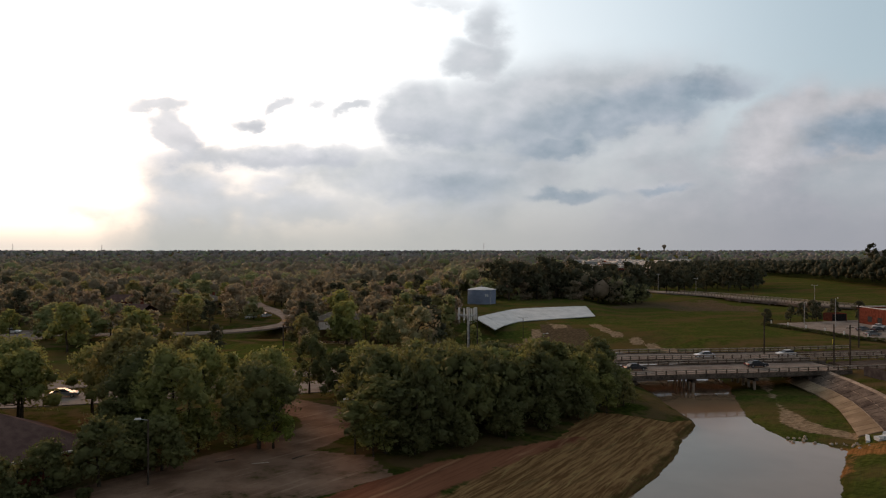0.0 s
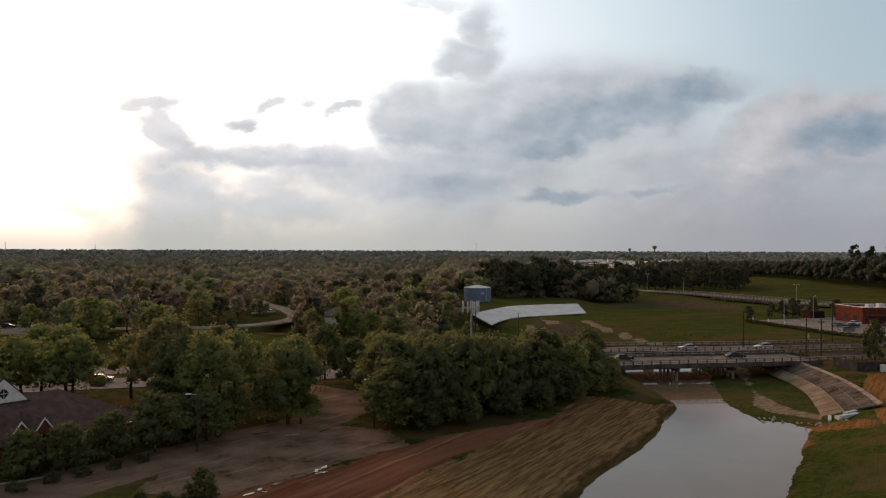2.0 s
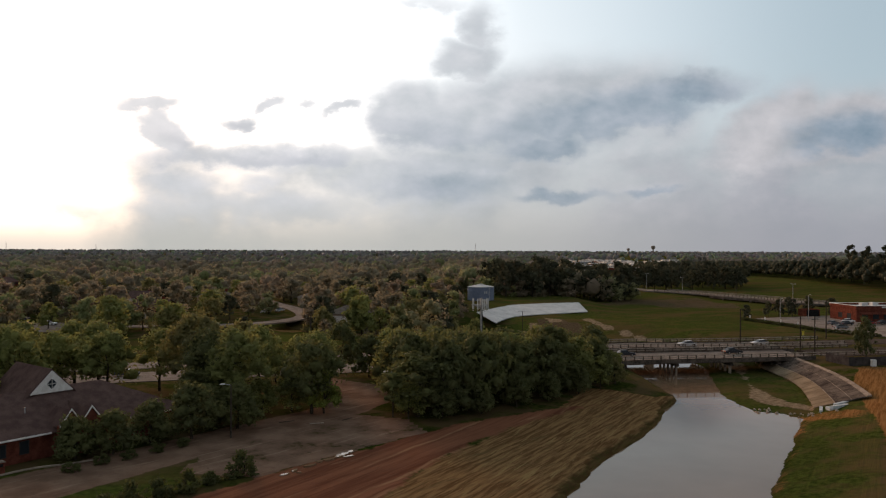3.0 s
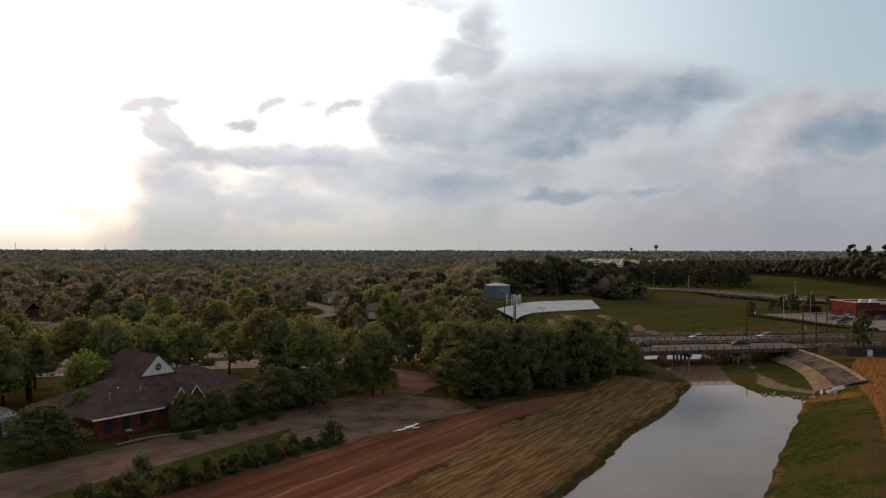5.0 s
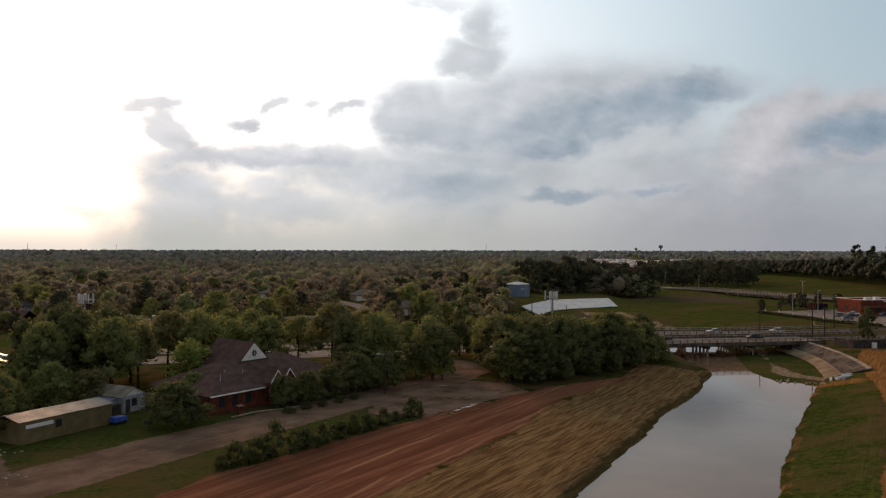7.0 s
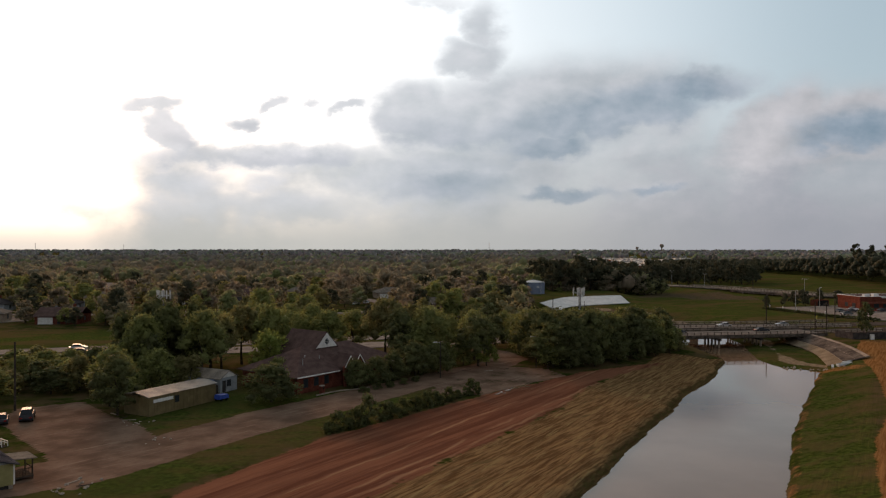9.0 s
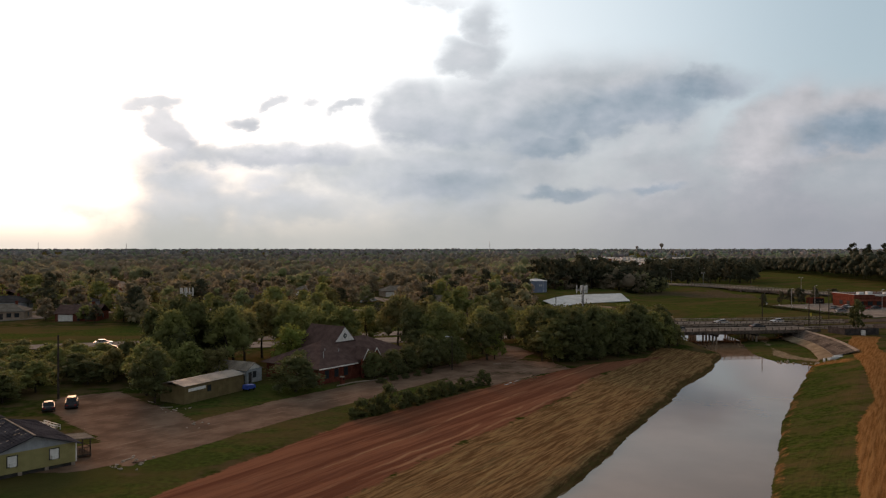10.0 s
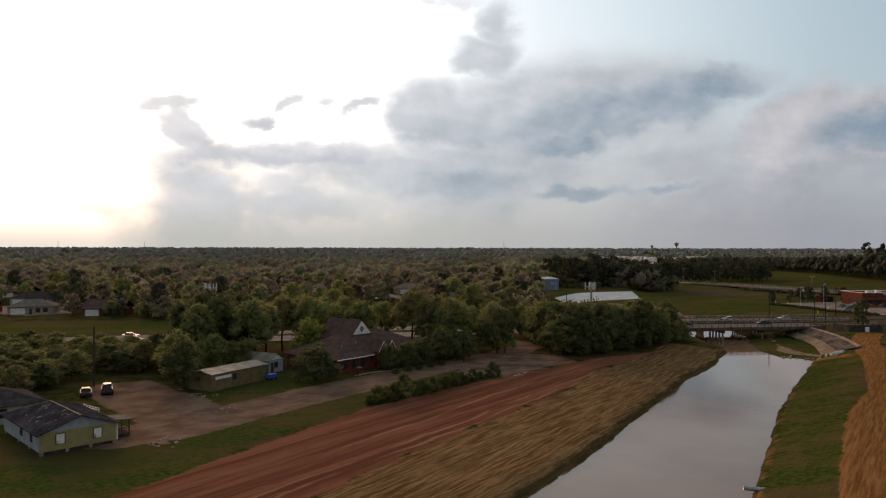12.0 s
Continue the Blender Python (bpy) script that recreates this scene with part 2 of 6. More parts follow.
ASPHALT = worn("asphalt", (0.056, 0.041, 0.034), (0.100, 0.075, 0.062), 0.85, 0.25, 6)
PAVED = worn("worn_pavement", (0.165, 0.13, 0.108), (0.28, 0.23, 0.195), 0.85, 0.25, 6)
CONC = worn("concrete", (0.20, 0.155, 0.12), (0.34, 0.27, 0.215), 0.85, 0.5, 8)
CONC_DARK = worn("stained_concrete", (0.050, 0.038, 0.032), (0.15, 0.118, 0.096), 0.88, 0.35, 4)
SILT = worn("silted_concrete", (0.17, 0.122, 0.080), (0.27, 0.200, 0.135), 0.9, 0.3, 5)
CONC_PALE = worn("pale_concrete", (0.46, 0.47, 0.46), (0.60, 0.60, 0.58), 0.8, 0.3, 5)
STEEL = worn("galvanised_steel", (0.25, 0.25, 0.25), (0.42, 0.42, 0.41), 0.5, 3, 20, metal=0.6)
WOOD_POLE = worn("pole_wood", (0.040, 0.030, 0.024), (0.085, 0.066, 0.052), 0.9, 2, 16)
SHINGLE = worn("brown_shingle", (0.085, 0.050, 0.044), (0.130, 0.080, 0.068), 0.9, 0.8, 9, bump=0.5)
SHINGLE_GREY = worn("grey_shingle", (0.028, 0.026, 0.030), (0.072, 0.067, 0.074), 0.9, 0.5, 5, bump=0.5)
SHINGLE_DARK = worn("dark_shingle", (0.040, 0.034, 0.033), (0.076, 0.066, 0.062), 0.9, 0.8, 8)
SHINGLE_TAN = worn("tan_shingle", (0.13, 0.105, 0.085), (0.22, 0.18, 0.145), 0.9, 0.8, 8)
BRICK = worn("red_brick", (0.105, 0.030, 0.020), (0.19, 0.058, 0.038), 0.9, 1.2, 10)
BRICK_TAN = worn("tan_brick", (0.26, 0.19, 0.14), (0.38, 0.29, 0.22), 0.9, 1.0, 10)
WHITE = worn("white_paint", (0.58, 0.55, 0.50), (0.74, 0.72, 0.68), 0.6, 1.2, 14)
YELLOW = worn("yellow_siding", (0.25, 0.215, 0.085), (0.32, 0.275, 0.115), 0.7, 0.9, 12)
TAN_METAL = worn("tan_metal_siding", (0.15, 0.105, 0.045), (0.21, 0.15, 0.070), 0.6, 0.8, 10)
ROOF_PALE = worn("pale_metal_roof", (0.11, 0.082, 0.060), (0.27, 0.215, 0.165), 0.55, 0.4, 6)
BLUE_GREY = worn("blue_grey_paint", (0.13, 0.17, 0.24), (0.17, 0.21, 0.29), 0.5, 0.6, 6)
GREY_SIDING = worn("grey_siding", (0.24, 0.26, 0.27), (0.33, 0.35, 0.36), 0.75, 0.9, 9)
BLUE_TARP = worn("blue_tarp", (0.02, 0.06, 0.30), (0.04, 0.10, 0.42), 0.5, 2, 12)
RED_SIGN = worn("red_paint", (0.30, 0.03, 0.025), (0.40, 0.05, 0.04), 0.5, 2, 12)
BLACK = worn("black_rubber", (0.012, 0.012, 0.012), (0.03, 0.03, 0.03), 0.75, 3, 15)
YELLOW_SIGN = worn("yellow_paint", (0.55, 0.42, 0.04), (0.65, 0.50, 0.06), 0.5, 2, 12)
GRAVELLY = worn("rubble_stone", (0.28, 0.22, 0.17), (0.45, 0.38, 0.31), 0.9, 1.0, 9, bump=0.6)


def glass(name="dark_glass", col=(0.02, 0.024, 0.028)):
    k = Mat(name)
    return k.set(col, 0.3, spec=0.2)


GLASS = glass()


def car_paint(name, col, metal=0.3):
    k = Mat(name)
    d = k.noise(k.coord(), 5, 4)
    k.b.inputs["Coat Weight"].default_value = 0.02
    return k.set(k.mix(k.ramp(d, 0.3, 0.7), col, tuple(v * 0.8 for v in col)), 0.5, metal * 0.4, 0.35)


PAINTS = {"silver": car_paint("silver_paint", (0.55, 0.57, 0.60), 0.5), "white": car_paint("white_car_paint", (0.75, 0.75, 0.74), 0.0),
          "dark": car_paint("dark_car_paint", (0.03, 0.03, 0.035)), "red": car_paint("red_car_paint", (0.35, 0.03, 0.03), 0.1),
          "grey": car_paint("grey_car_paint", (0.16, 0.165, 0.17), 0.4)}
LAMP_RED = worn("tail_lamp_red", (0.25, 0.01, 0.01), (0.35, 0.02, 0.02), 0.3)
LAMP_CLEAR = worn("headlamp_glass", (0.6, 0.6, 0.58), (0.75, 0.75, 0.72), 0.15)


def ground_material():
    """Grass with soils laid over it by the two zone layers stored on the sheet."""
    k = Mat("ground_soil_and_grass")
    c = k.coord("World")
    z1 = k.n.new("ShaderNodeAttribute")
    z2 = k.n.new("ShaderNodeAttribute")
    z1.attribute_name, z2.attribute_name = "zone_a", "zone_b"
    s1, s2 = k.n.new("ShaderNodeSeparateColor"), k.n.new("ShaderNodeSeparateColor")
    k.l.new(z1.outputs["Color"], s1.inputs[0]), k.l.new(z2.outputs["Color"], s2.inputs[0])
    gravel, red, straw = s1.outputs
    bare = z1.outputs["Alpha"]
    orange, sand, mow = s2.outputs
    n_big, n_mid, n_fine, n_tiny = k.noise(c, 0.03, 4), k.noise(c, 0.22, 5), k.noise(c, 1.3, 6), k.noise(c, 7.0, 5)
    wob = k.math("MULTIPLY", k.math("SUBTRACT", n_mid, 0.5), 0.9)
    wob = k.math("ADD", wob, k.math("MULTIPLY", k.math("SUBTRACT", n_fine, 0.5), 0.5))

    def mask(w, lo=0.38, hi=0.62):
        return k.ramp(k.math("ADD", w, wob), lo, hi)

    # furrows run along the bank
    lines = k.noise(k.stretched(c, (0.10, 1.3, 1.0), radians(52)), 1.0, 6, 0.6)
    tracks = k.noise(k.stretched(c, (0.02, 0.55, 1.0), radians(56)), 1.0, 4, 0.65)
    scrape = k.noise(k.stretched(c, (0.16, 1.0, 1.0), radians(46)), 0.9, 6, 0.6)
    fields = k.noise(k.stretched(c, (0.6, 1.6, 1.0), radians(12)), 0.045, 5, 0.6)
    grass = k.mix(k.ramp(n_fine, 0.3, 0.7), (0.020, 0.028, 0.006), (0.044, 0.056, 0.011))
    grass = k.mix(k.math("MULTIPLY", k.ramp(fields, 0.45, 0.62), 0.8), grass, (0.080, 0.064, 0.022))
    grass = k.mix(k.math("MULTIPLY", k.ramp(n_mid, 0.42, 0.60), 0.8), grass, (0.098, 0.062, 0.032))
    lush = k.mix(k.ramp(n_fine, 0.3, 0.7), (0.030, 0.042, 0.010), (0.066, 0.086, 0.018))
    lush = k.mix(k.math("MULTIPLY", k.ramp(n_mid, 0.46, 0.68), 0.65), lush, (0.090, 0.066, 0.019))
    lush = k.mix(k.math("MULTIPLY", k.ramp(fields, 0.47, 0.60), 0.75), lush, (0.100, 0.062, 0.027))
    lush = k.mix(k.math("MULTIPLY", k.ramp(n_big, 0.50, 0.66), 0.6), lush, (0.046, 0.052, 0.014))
    grass = k.mix(mow, grass, lush)
    furrow = k.noise(k.stretched(c, (0.16, 2.6, 1.0), radians(57)), 1.0, 6, 0.62)
    ridge = k.noise(k.stretched(c, (0.09, 1.5, 1.0), radians(62)), 1.0, 5, 0.7)
    strawc = k.mix(k.ramp(furrow, 0.38, 0.62), (0.122, 0.060, 0.026), (0.265, 0.148, 0.066))
    strawc = k.mix(k.ramp(scrape, 0.54, 0.72), strawc, (0.140, 0.086, 0.038))
    strawc = k.mix(k.math("MULTIPLY", k.ramp(ridge, 0.57, 0.66), 0.75), strawc, (0.300, 0.195, 0.085))
    strawc = k.mix(k.math("MULTIPLY", k.ramp(ridge, 0.43, 0.36), 0.7), strawc, (0.105, 0.050, 0.022))
    # red soil with long wheel marks beside the straw
    redc = k.mix(k.ramp(tracks, 0.36, 0.64), (0.138, 0.050, 0.029), (0.246, 0.098, 0.055))
    redc = k.mix(k.ramp(furrow, 0.5, 0.75, 0.0, 0.5), redc, (0.105, 0.034, 0.018))
    redc = k.mix(k.ramp(n_tiny, 0.55, 0.8, 0.0, 0.4), redc, (0.24, 0.100, 0.055))
    redc = k.mix(k.math("MULTIPLY", k.ramp(lines, 0.63, 0.74), 0.5), redc, (0.32, 0.17, 0.10))
    sep = k.n.new("ShaderNodeSeparateXYZ")
    k.l.new(k.stretched(c, (1, 1, 1), radians(57.6)), sep.inputs[0])
    across = k.math("ADD", sep.outputs[1], k.math("MULTIPLY", k.math("SUBTRACT", n_big, 0.5), 5.0))
    broken = k.ramp(k.noise(k.stretched(c, (0.05, 0.5, 1.0), radians(57.6)), 1.0, 5, 0.6), 0.40, 0.56)
    wheel = None
    for at, half in ((43.9, 0.26), (45.7, 0.22), (50.4, 0.2)):
        d = k.math("ABSOLUTE", k.math("SUBTRACT", across, at))
        m = k.ramp(d, half * 1.7, half * 0.5)
        wheel = m if wheel is None else k.math("MAXIMUM", wheel, m)
    redc = k.mix(k.math("MULTIPLY", k.math("MULTIPLY", wheel, broken), 0.6), redc, (0.36, 0.190, 0.105))
    gravc = k.mix(k.ramp(n_mid, 0.3, 0.7), (0.128, 0.074, 0.050), (0.225, 0.138, 0.096))
    gravc = k.mix(k.ramp(n_fine, 0.5, 0.75, 0.0, 0.6), gravc, (0.135, 0.086, 0.062))
    gravc = k.mix(k.math("MULTIPLY", k.ramp(lines, 0.55, 0.72), 0.5), gravc, (0.36, 0.25, 0.180))
    orgc = k.mix(k.ramp(furrow, 0.35, 0.65), (0.140, 0.058, 0.019), (0.260, 0.122, 0.044))
    orgc = k.mix(k.ramp(n_tiny, 0.5, 0.75, 0.0, 0.4), orgc, (0.32, 0.19, 0.09))
    sandc = k.mix(k.ramp(n_fine, 0.3, 0.7), (0.130, 0.088, 0.052), (0.300, 0.215, 0.140))
    grass = k.mix(mask(bare), grass, k.mix(k.ramp(n_fine, 0.3, 0.7), (0.062, 0.044, 0.026), (0.115, 0.080, 0.048)))
    col = k.mix(mask(straw), grass, strawc)
    col = k.mix(mask(red), col, redc)
    col = k.mix(mask(gravel), col, gravc)
    col = k.mix(mask(orange), col, orgc)
    col = k.mix(mask(sand), col, sandc)
    # wet brown soil along the water's edge
    pz = k.n.new("ShaderNodeSeparateXYZ")
    k.l.new(c, pz.inputs[0])
    wet = k.ramp(k.math("ADD", pz.outputs[2], k.math("MULTIPLY", wob, 0.9)), -2.55, -2.95)
    col = k.mix(k.math("MULTIPLY", k.math("MULTIPLY", wet, straw), 0.75), col, k.mix(k.ramp(n_fine, 0.4, 0.6), (0.060, 0.036, 0.016), (0.040, 0.040, 0.012)))
    h = k.math("ADD", k.math("MULTIPLY", furrow, 1.3), k.math("ADD", n_fine, k.math("MULTIPLY", n_tiny, 0.6)))
    k.bump(h, 0.8, 0.2)
    return k.set(col, 1.0, spec=0.0)


GROUND = ground_material()


def water_material():
    k = Mat("muddy_water")
    c = k.coord("World")
    silt = k.noise(c, 0.05, 4)
    rip = k.noise(k.stretched(c, (1.0, 1.6, 1.0), radians(30)), 0.7, 4)
    k.bump(rip, 0.05, 0.05)
    k.b.inputs["IOR"].default_value = 1.27
    return k.set(k.mix(k.ramp(silt, 0.3, 0.7), (0.180, 0.104, 0.058), (0.235, 0.142, 0.086)), 0.05, spec=0.5)


WATER = water_material()


# ---- mesh helpers ----
class G:
    """Collects the corners and faces of one mesh."""

    def __init__(self):
        self.v, self.f = [], []

    def add(self, vs, fs):
        o = len(self.v)
        self.v += [tuple(p) for p in vs]
        self.f += [tuple(o + i for i in f) for f in fs]
        return self

    def box(self, x0, y0, z0, x1, y1, z1):
        vs = [(x, y, z) for z in (z0, z1) for x, y in ((x0, y0), (x1, y0), (x1, y1), (x0, y1))]
        return self.add(vs, [(3, 2, 1, 0), (4, 5, 6, 7), (0, 1, 5, 4), (1, 2, 6, 5), (2, 3, 7, 6), (3, 0, 4, 7)])

    def loft(self, a, b):
        n = len(a)
        return self.add(list(a) + list(b), [tuple(range(n - 1, -1, -1)), tuple(range(n, 2 * n))] + [(i, (i + 1) % n, n + (i + 1) % n, n + i) for i in range(n)])

    def tube(self, p, q, r0, r1=None, n=8):
        p, q = Vector(p), Vector(q)
        r1 = r0 if r1 is None else r1
        d = (q - p).normalized()
        s = d.orthogonal().normalized()
        t = d.cross(s)
        ring = lambda c, r: [c + r * (math.cos(a) * s + math.sin(a) * t) for a in (2 * math.pi * i / n for i in range(n))]
        return self.loft(ring(p, r0), ring(q, r1))

    def slab(self, pts, thick):
        """A roof or deck plate: a flat outline, thickened downwards."""
        return self.loft([(x, y, z - thick) for x, y, z in pts], pts)

    def mesh(self, name, mat):
        me = bpy.data.meshes.new(name)
        me.from_pydata(self.v, [], self.f)
        me.materials.append(mat)
        return me


def array_mesh(name, verts, faces, mat, smooth=False):
    """A mesh from numpy arrays of corners and of equal-sized faces."""
    me = bpy.data.meshes.new(name)
    verts, faces = np.asarray(verts, np.float32), np.asarray(faces, np.int32)
    k = faces.shape[1]
    me.vertices.add(len(verts)), me.loops.add(faces.size), me.polygons.add(len(faces))
    me.vertices.foreach_set("co", verts.ravel())
    me.loops.foreach_set("vertex_index", faces.ravel())
    me.polygons.foreach_set("loop_start", np.arange(0, faces.size, k, dtype=np.int32))
    me.polygons.foreach_set("loop_total", np.full(len(faces), k, np.int32))
    if smooth:
        me.polygons.foreach_set("use_smooth", np.ones(len(faces), bool))
    me.update(calc_edges=True)
    me.materials.append(mat)
    return me


def part(name, shape, mat, parent, label="", at=None):
    """One mesh under a thing or a part."""
    me = shape.mesh(name, mat) if isinstance(shape, G) else shape
    ob = new(name, me)
    ob.parent = parent
    if at is not None:
        ob.matrix_basis = at
    return tagged(ob, label)


def thing(name, m, label, category, group="", kind=""):
    ob = new(name)
    ob.matrix_basis = m
    return tagged(ob, label, category, group, kind)


def structure(name, shape, mat, label="", category=""):
    me = shape.mesh(name, mat) if isinstance(shape, G) else shape
    return tagged(new(name, me), label, category, "", "structure")


def along(line, step=None, n=None):
    """Points along a polyline rounded through its corners, evenly spaced, with the way ahead at each."""
    p = np.array(line, float)
    p = np.vstack([2 * p[0] - p[1], p, 2 * p[-1] - p[-2]])
    out = []
    for i in range(1, len(p) - 2):
        for s in np.linspace(0, 1, 24, endpoint=False):
            a, b, c, d = p[i - 1 : i + 3]
            out.append(0.5 * (2 * b + (c - a) * s + (2 * a - 5 * b + 4 * c - d) * s**2 + (3 * b - a - 3 * c + d) * s**3))
    out.append(p[-2])
    out = np.array(out)
    run = np.r_[0, np.cumsum(np.linalg.norm(np.diff(out, axis=0), axis=1))]
    k = n or max(2, int(round(run[-1] / step)) + 1)
    at = np.linspace(0, run[-1], k)
    pts = np.stack([np.interp(at, run, out[:, i]) for i in range(out.shape[1])], 1)
    way = np.gradient(pts, axis=0)[:, :2]
    way /= np.linalg.norm(way, axis=1, keepdims=True)
    return pts, way


def side_of(P, line):
    """Distance of points to a polyline, positive to its left."""
    line = np.array(line, float)
    best, sign = np.full(len(P), 1e9), np.ones(len(P))
    for a, b in zip(line[:-1], line[1:]):
        d = b - a
        t = np.clip(((P - a) @ d) / (d @ d), 0, 1)
        near = a + t[:, None] * d
        dist = np.hypot(*(P - near).T)
        s = np.sign(d[0] * (P[:, 1] - a[1]) - d[1] * (P[:, 0] - a[0]))
        closer = dist < best - 1e-9
        best[closer], sign[closer] = dist[closer], s[closer]
    return best * sign


def inside(P, poly):
    c = np.zeros(len(P), bool)
    for (x0, y0), (x1, y1) in zip(poly, poly[1:] + poly[:1]):
        cross = (y0 > P[:, 1]) != (y1 > P[:, 1])
        with np.errstate(divide="ignore", invalid="ignore"):
            c ^= cross & (P[:, 0] < (x1 - x0) * (P[:, 1] - y0) / (y1 - y0 + 1e-12) + x0)
    return c


def sstep(x, lo, hi):
    t = np.clip((x - lo) / (hi - lo), 0, 1)
    return t * t * (3 - 2 * t)


# ---- the plan ----
WATER_Z = -3.5
SHORE_L = [(-140, -190), (-62, -53), (-29.3, 1.9), (-19.6, 18.5), (-9.6, 37), (-1.8, 51.4), (5.6, 64.3), (12.2, 77.8), (17.2, 85.2), (24, 95.6), (28.2, 103.8), (31.5, 112), (36.2, 119), (35.5, 135), (35, 152), (34, 172), (28, 190), (0, 200), (-40, 204)]
SHORE_R = [(-112, -200), (-36, -57), (-3.2, 2.5), (6.6, 21.9), (18.2, 45.3), (34.4, 73.8), (41.6, 85.1), (48, 96.4), (52.6, 104), (51, 108.5), (46.8, 110.5), (46.4, 123), (50, 137), (55, 155), (57, 175), (48, 200), (20, 218), (-40, 224)]
FOOT_R = SHORE_R[:9] + [(56.2, 108), (60.8, 119.3), (65.8, 134.2), (67.2, 149), (69, 165), (68, 185), (56, 210), (20, 228), (-40, 234)]
RED_L = [(-130, -130), (-92, -50), (-72.9, -8.3), (-51.4, 33.6), (-39.6, 48), (-28.2, 63.2), (-5.7, 89.2), (13.8, 102.8), (24, 110)]
RED_R = [(-110, -130), (-76, -50), (-47.5, 4), (-36, 23.5), (-26, 39), (-16, 55.3), (-9, 71.5), (1.8, 88.5), (14, 101), (24, 109.5)]
LANE = [(-83, 14), (-76, 20), (-68, 34), (-58.5, 48.5), (-46.5, 65), (-35, 81), (-24, 95), (-20, 104), (-23, 113), (-33, 121)]
LOT = [(-75.3, 10.4), (-80.6, 17.5), (-85.5, 24.5), (-92, 31), (-101, 41), (-104, 50), (-96, 56), (-87, 46), (-80, 40), (-74.4, 32.3), (-68, 24)]
TRACK = [(-66, -132), (-18, -47), (6.5, -5), (26, 31), (38.4, 47), (50.5, 70), (60.5, 90.5), (69, 110), (76, 124), (84, 136)]
ROAD_A = [(-700, -75), (-300, 45), (-135, 101), (-74, 121), (25, 147.8), (61, 154.3), (97, 161.2), (190, 184), (420, 244), (900, 344)]
ROAD_B = [(-700, -57), (-300, 62), (-135, 116), (-78, 135), (28, 167.2), (56, 171), (89, 176.2), (190, 199), (420, 262), (900, 362)]
ROAD_C = [(-200, 620), (20, 490), (95, 417), (110, 386), (126, 362), (134, 341), (144, 320), (152, 297), (176, 282), (250, 268)]
STREET = [(-215, 214), (-132, 213), (-79, 218), (-58, 241), (-64, 275), (-90, 330), (-120, 420)]
WALL_TOP = [(4.7, 236), (15.6, 260), (24.3, 272), (49.2, 283)]
WALL_FOOT = [(10.5, 224), (15, 238), (21, 249.3), (32, 257.2), (49.8, 267.9)]
GROVE = [(-12, 91), (-2, 97), (10, 106), (21, 117), (25, 127), (20, 139), (5, 134), (-8, 128), (-17, 113)]


LATTICE = np.random.default_rng(3).uniform(-1, 1, (256, 256))


def rolling(P, fx, fy, shift):
    """Smooth noise over the plan, about -1 to 1."""
    x, y = P[:, 0] * fx + shift * 17.3, P[:, 1] * fy + shift * 5.9
    i, j = np.floor(x).astype(int), np.floor(y).astype(int)
    a, b = x - i, y - j
    a, b = a * a * (3 - 2 * a), b * b * (3 - 2 * b)
    g = lambda p, q: LATTICE[(i + p) % 256, (j + q) % 256]
    return (g(0, 0) * (1 - a) + g(1, 0) * a) * (1 - b) + (g(0, 1) * (1 - a) + g(1, 1) * a) * b


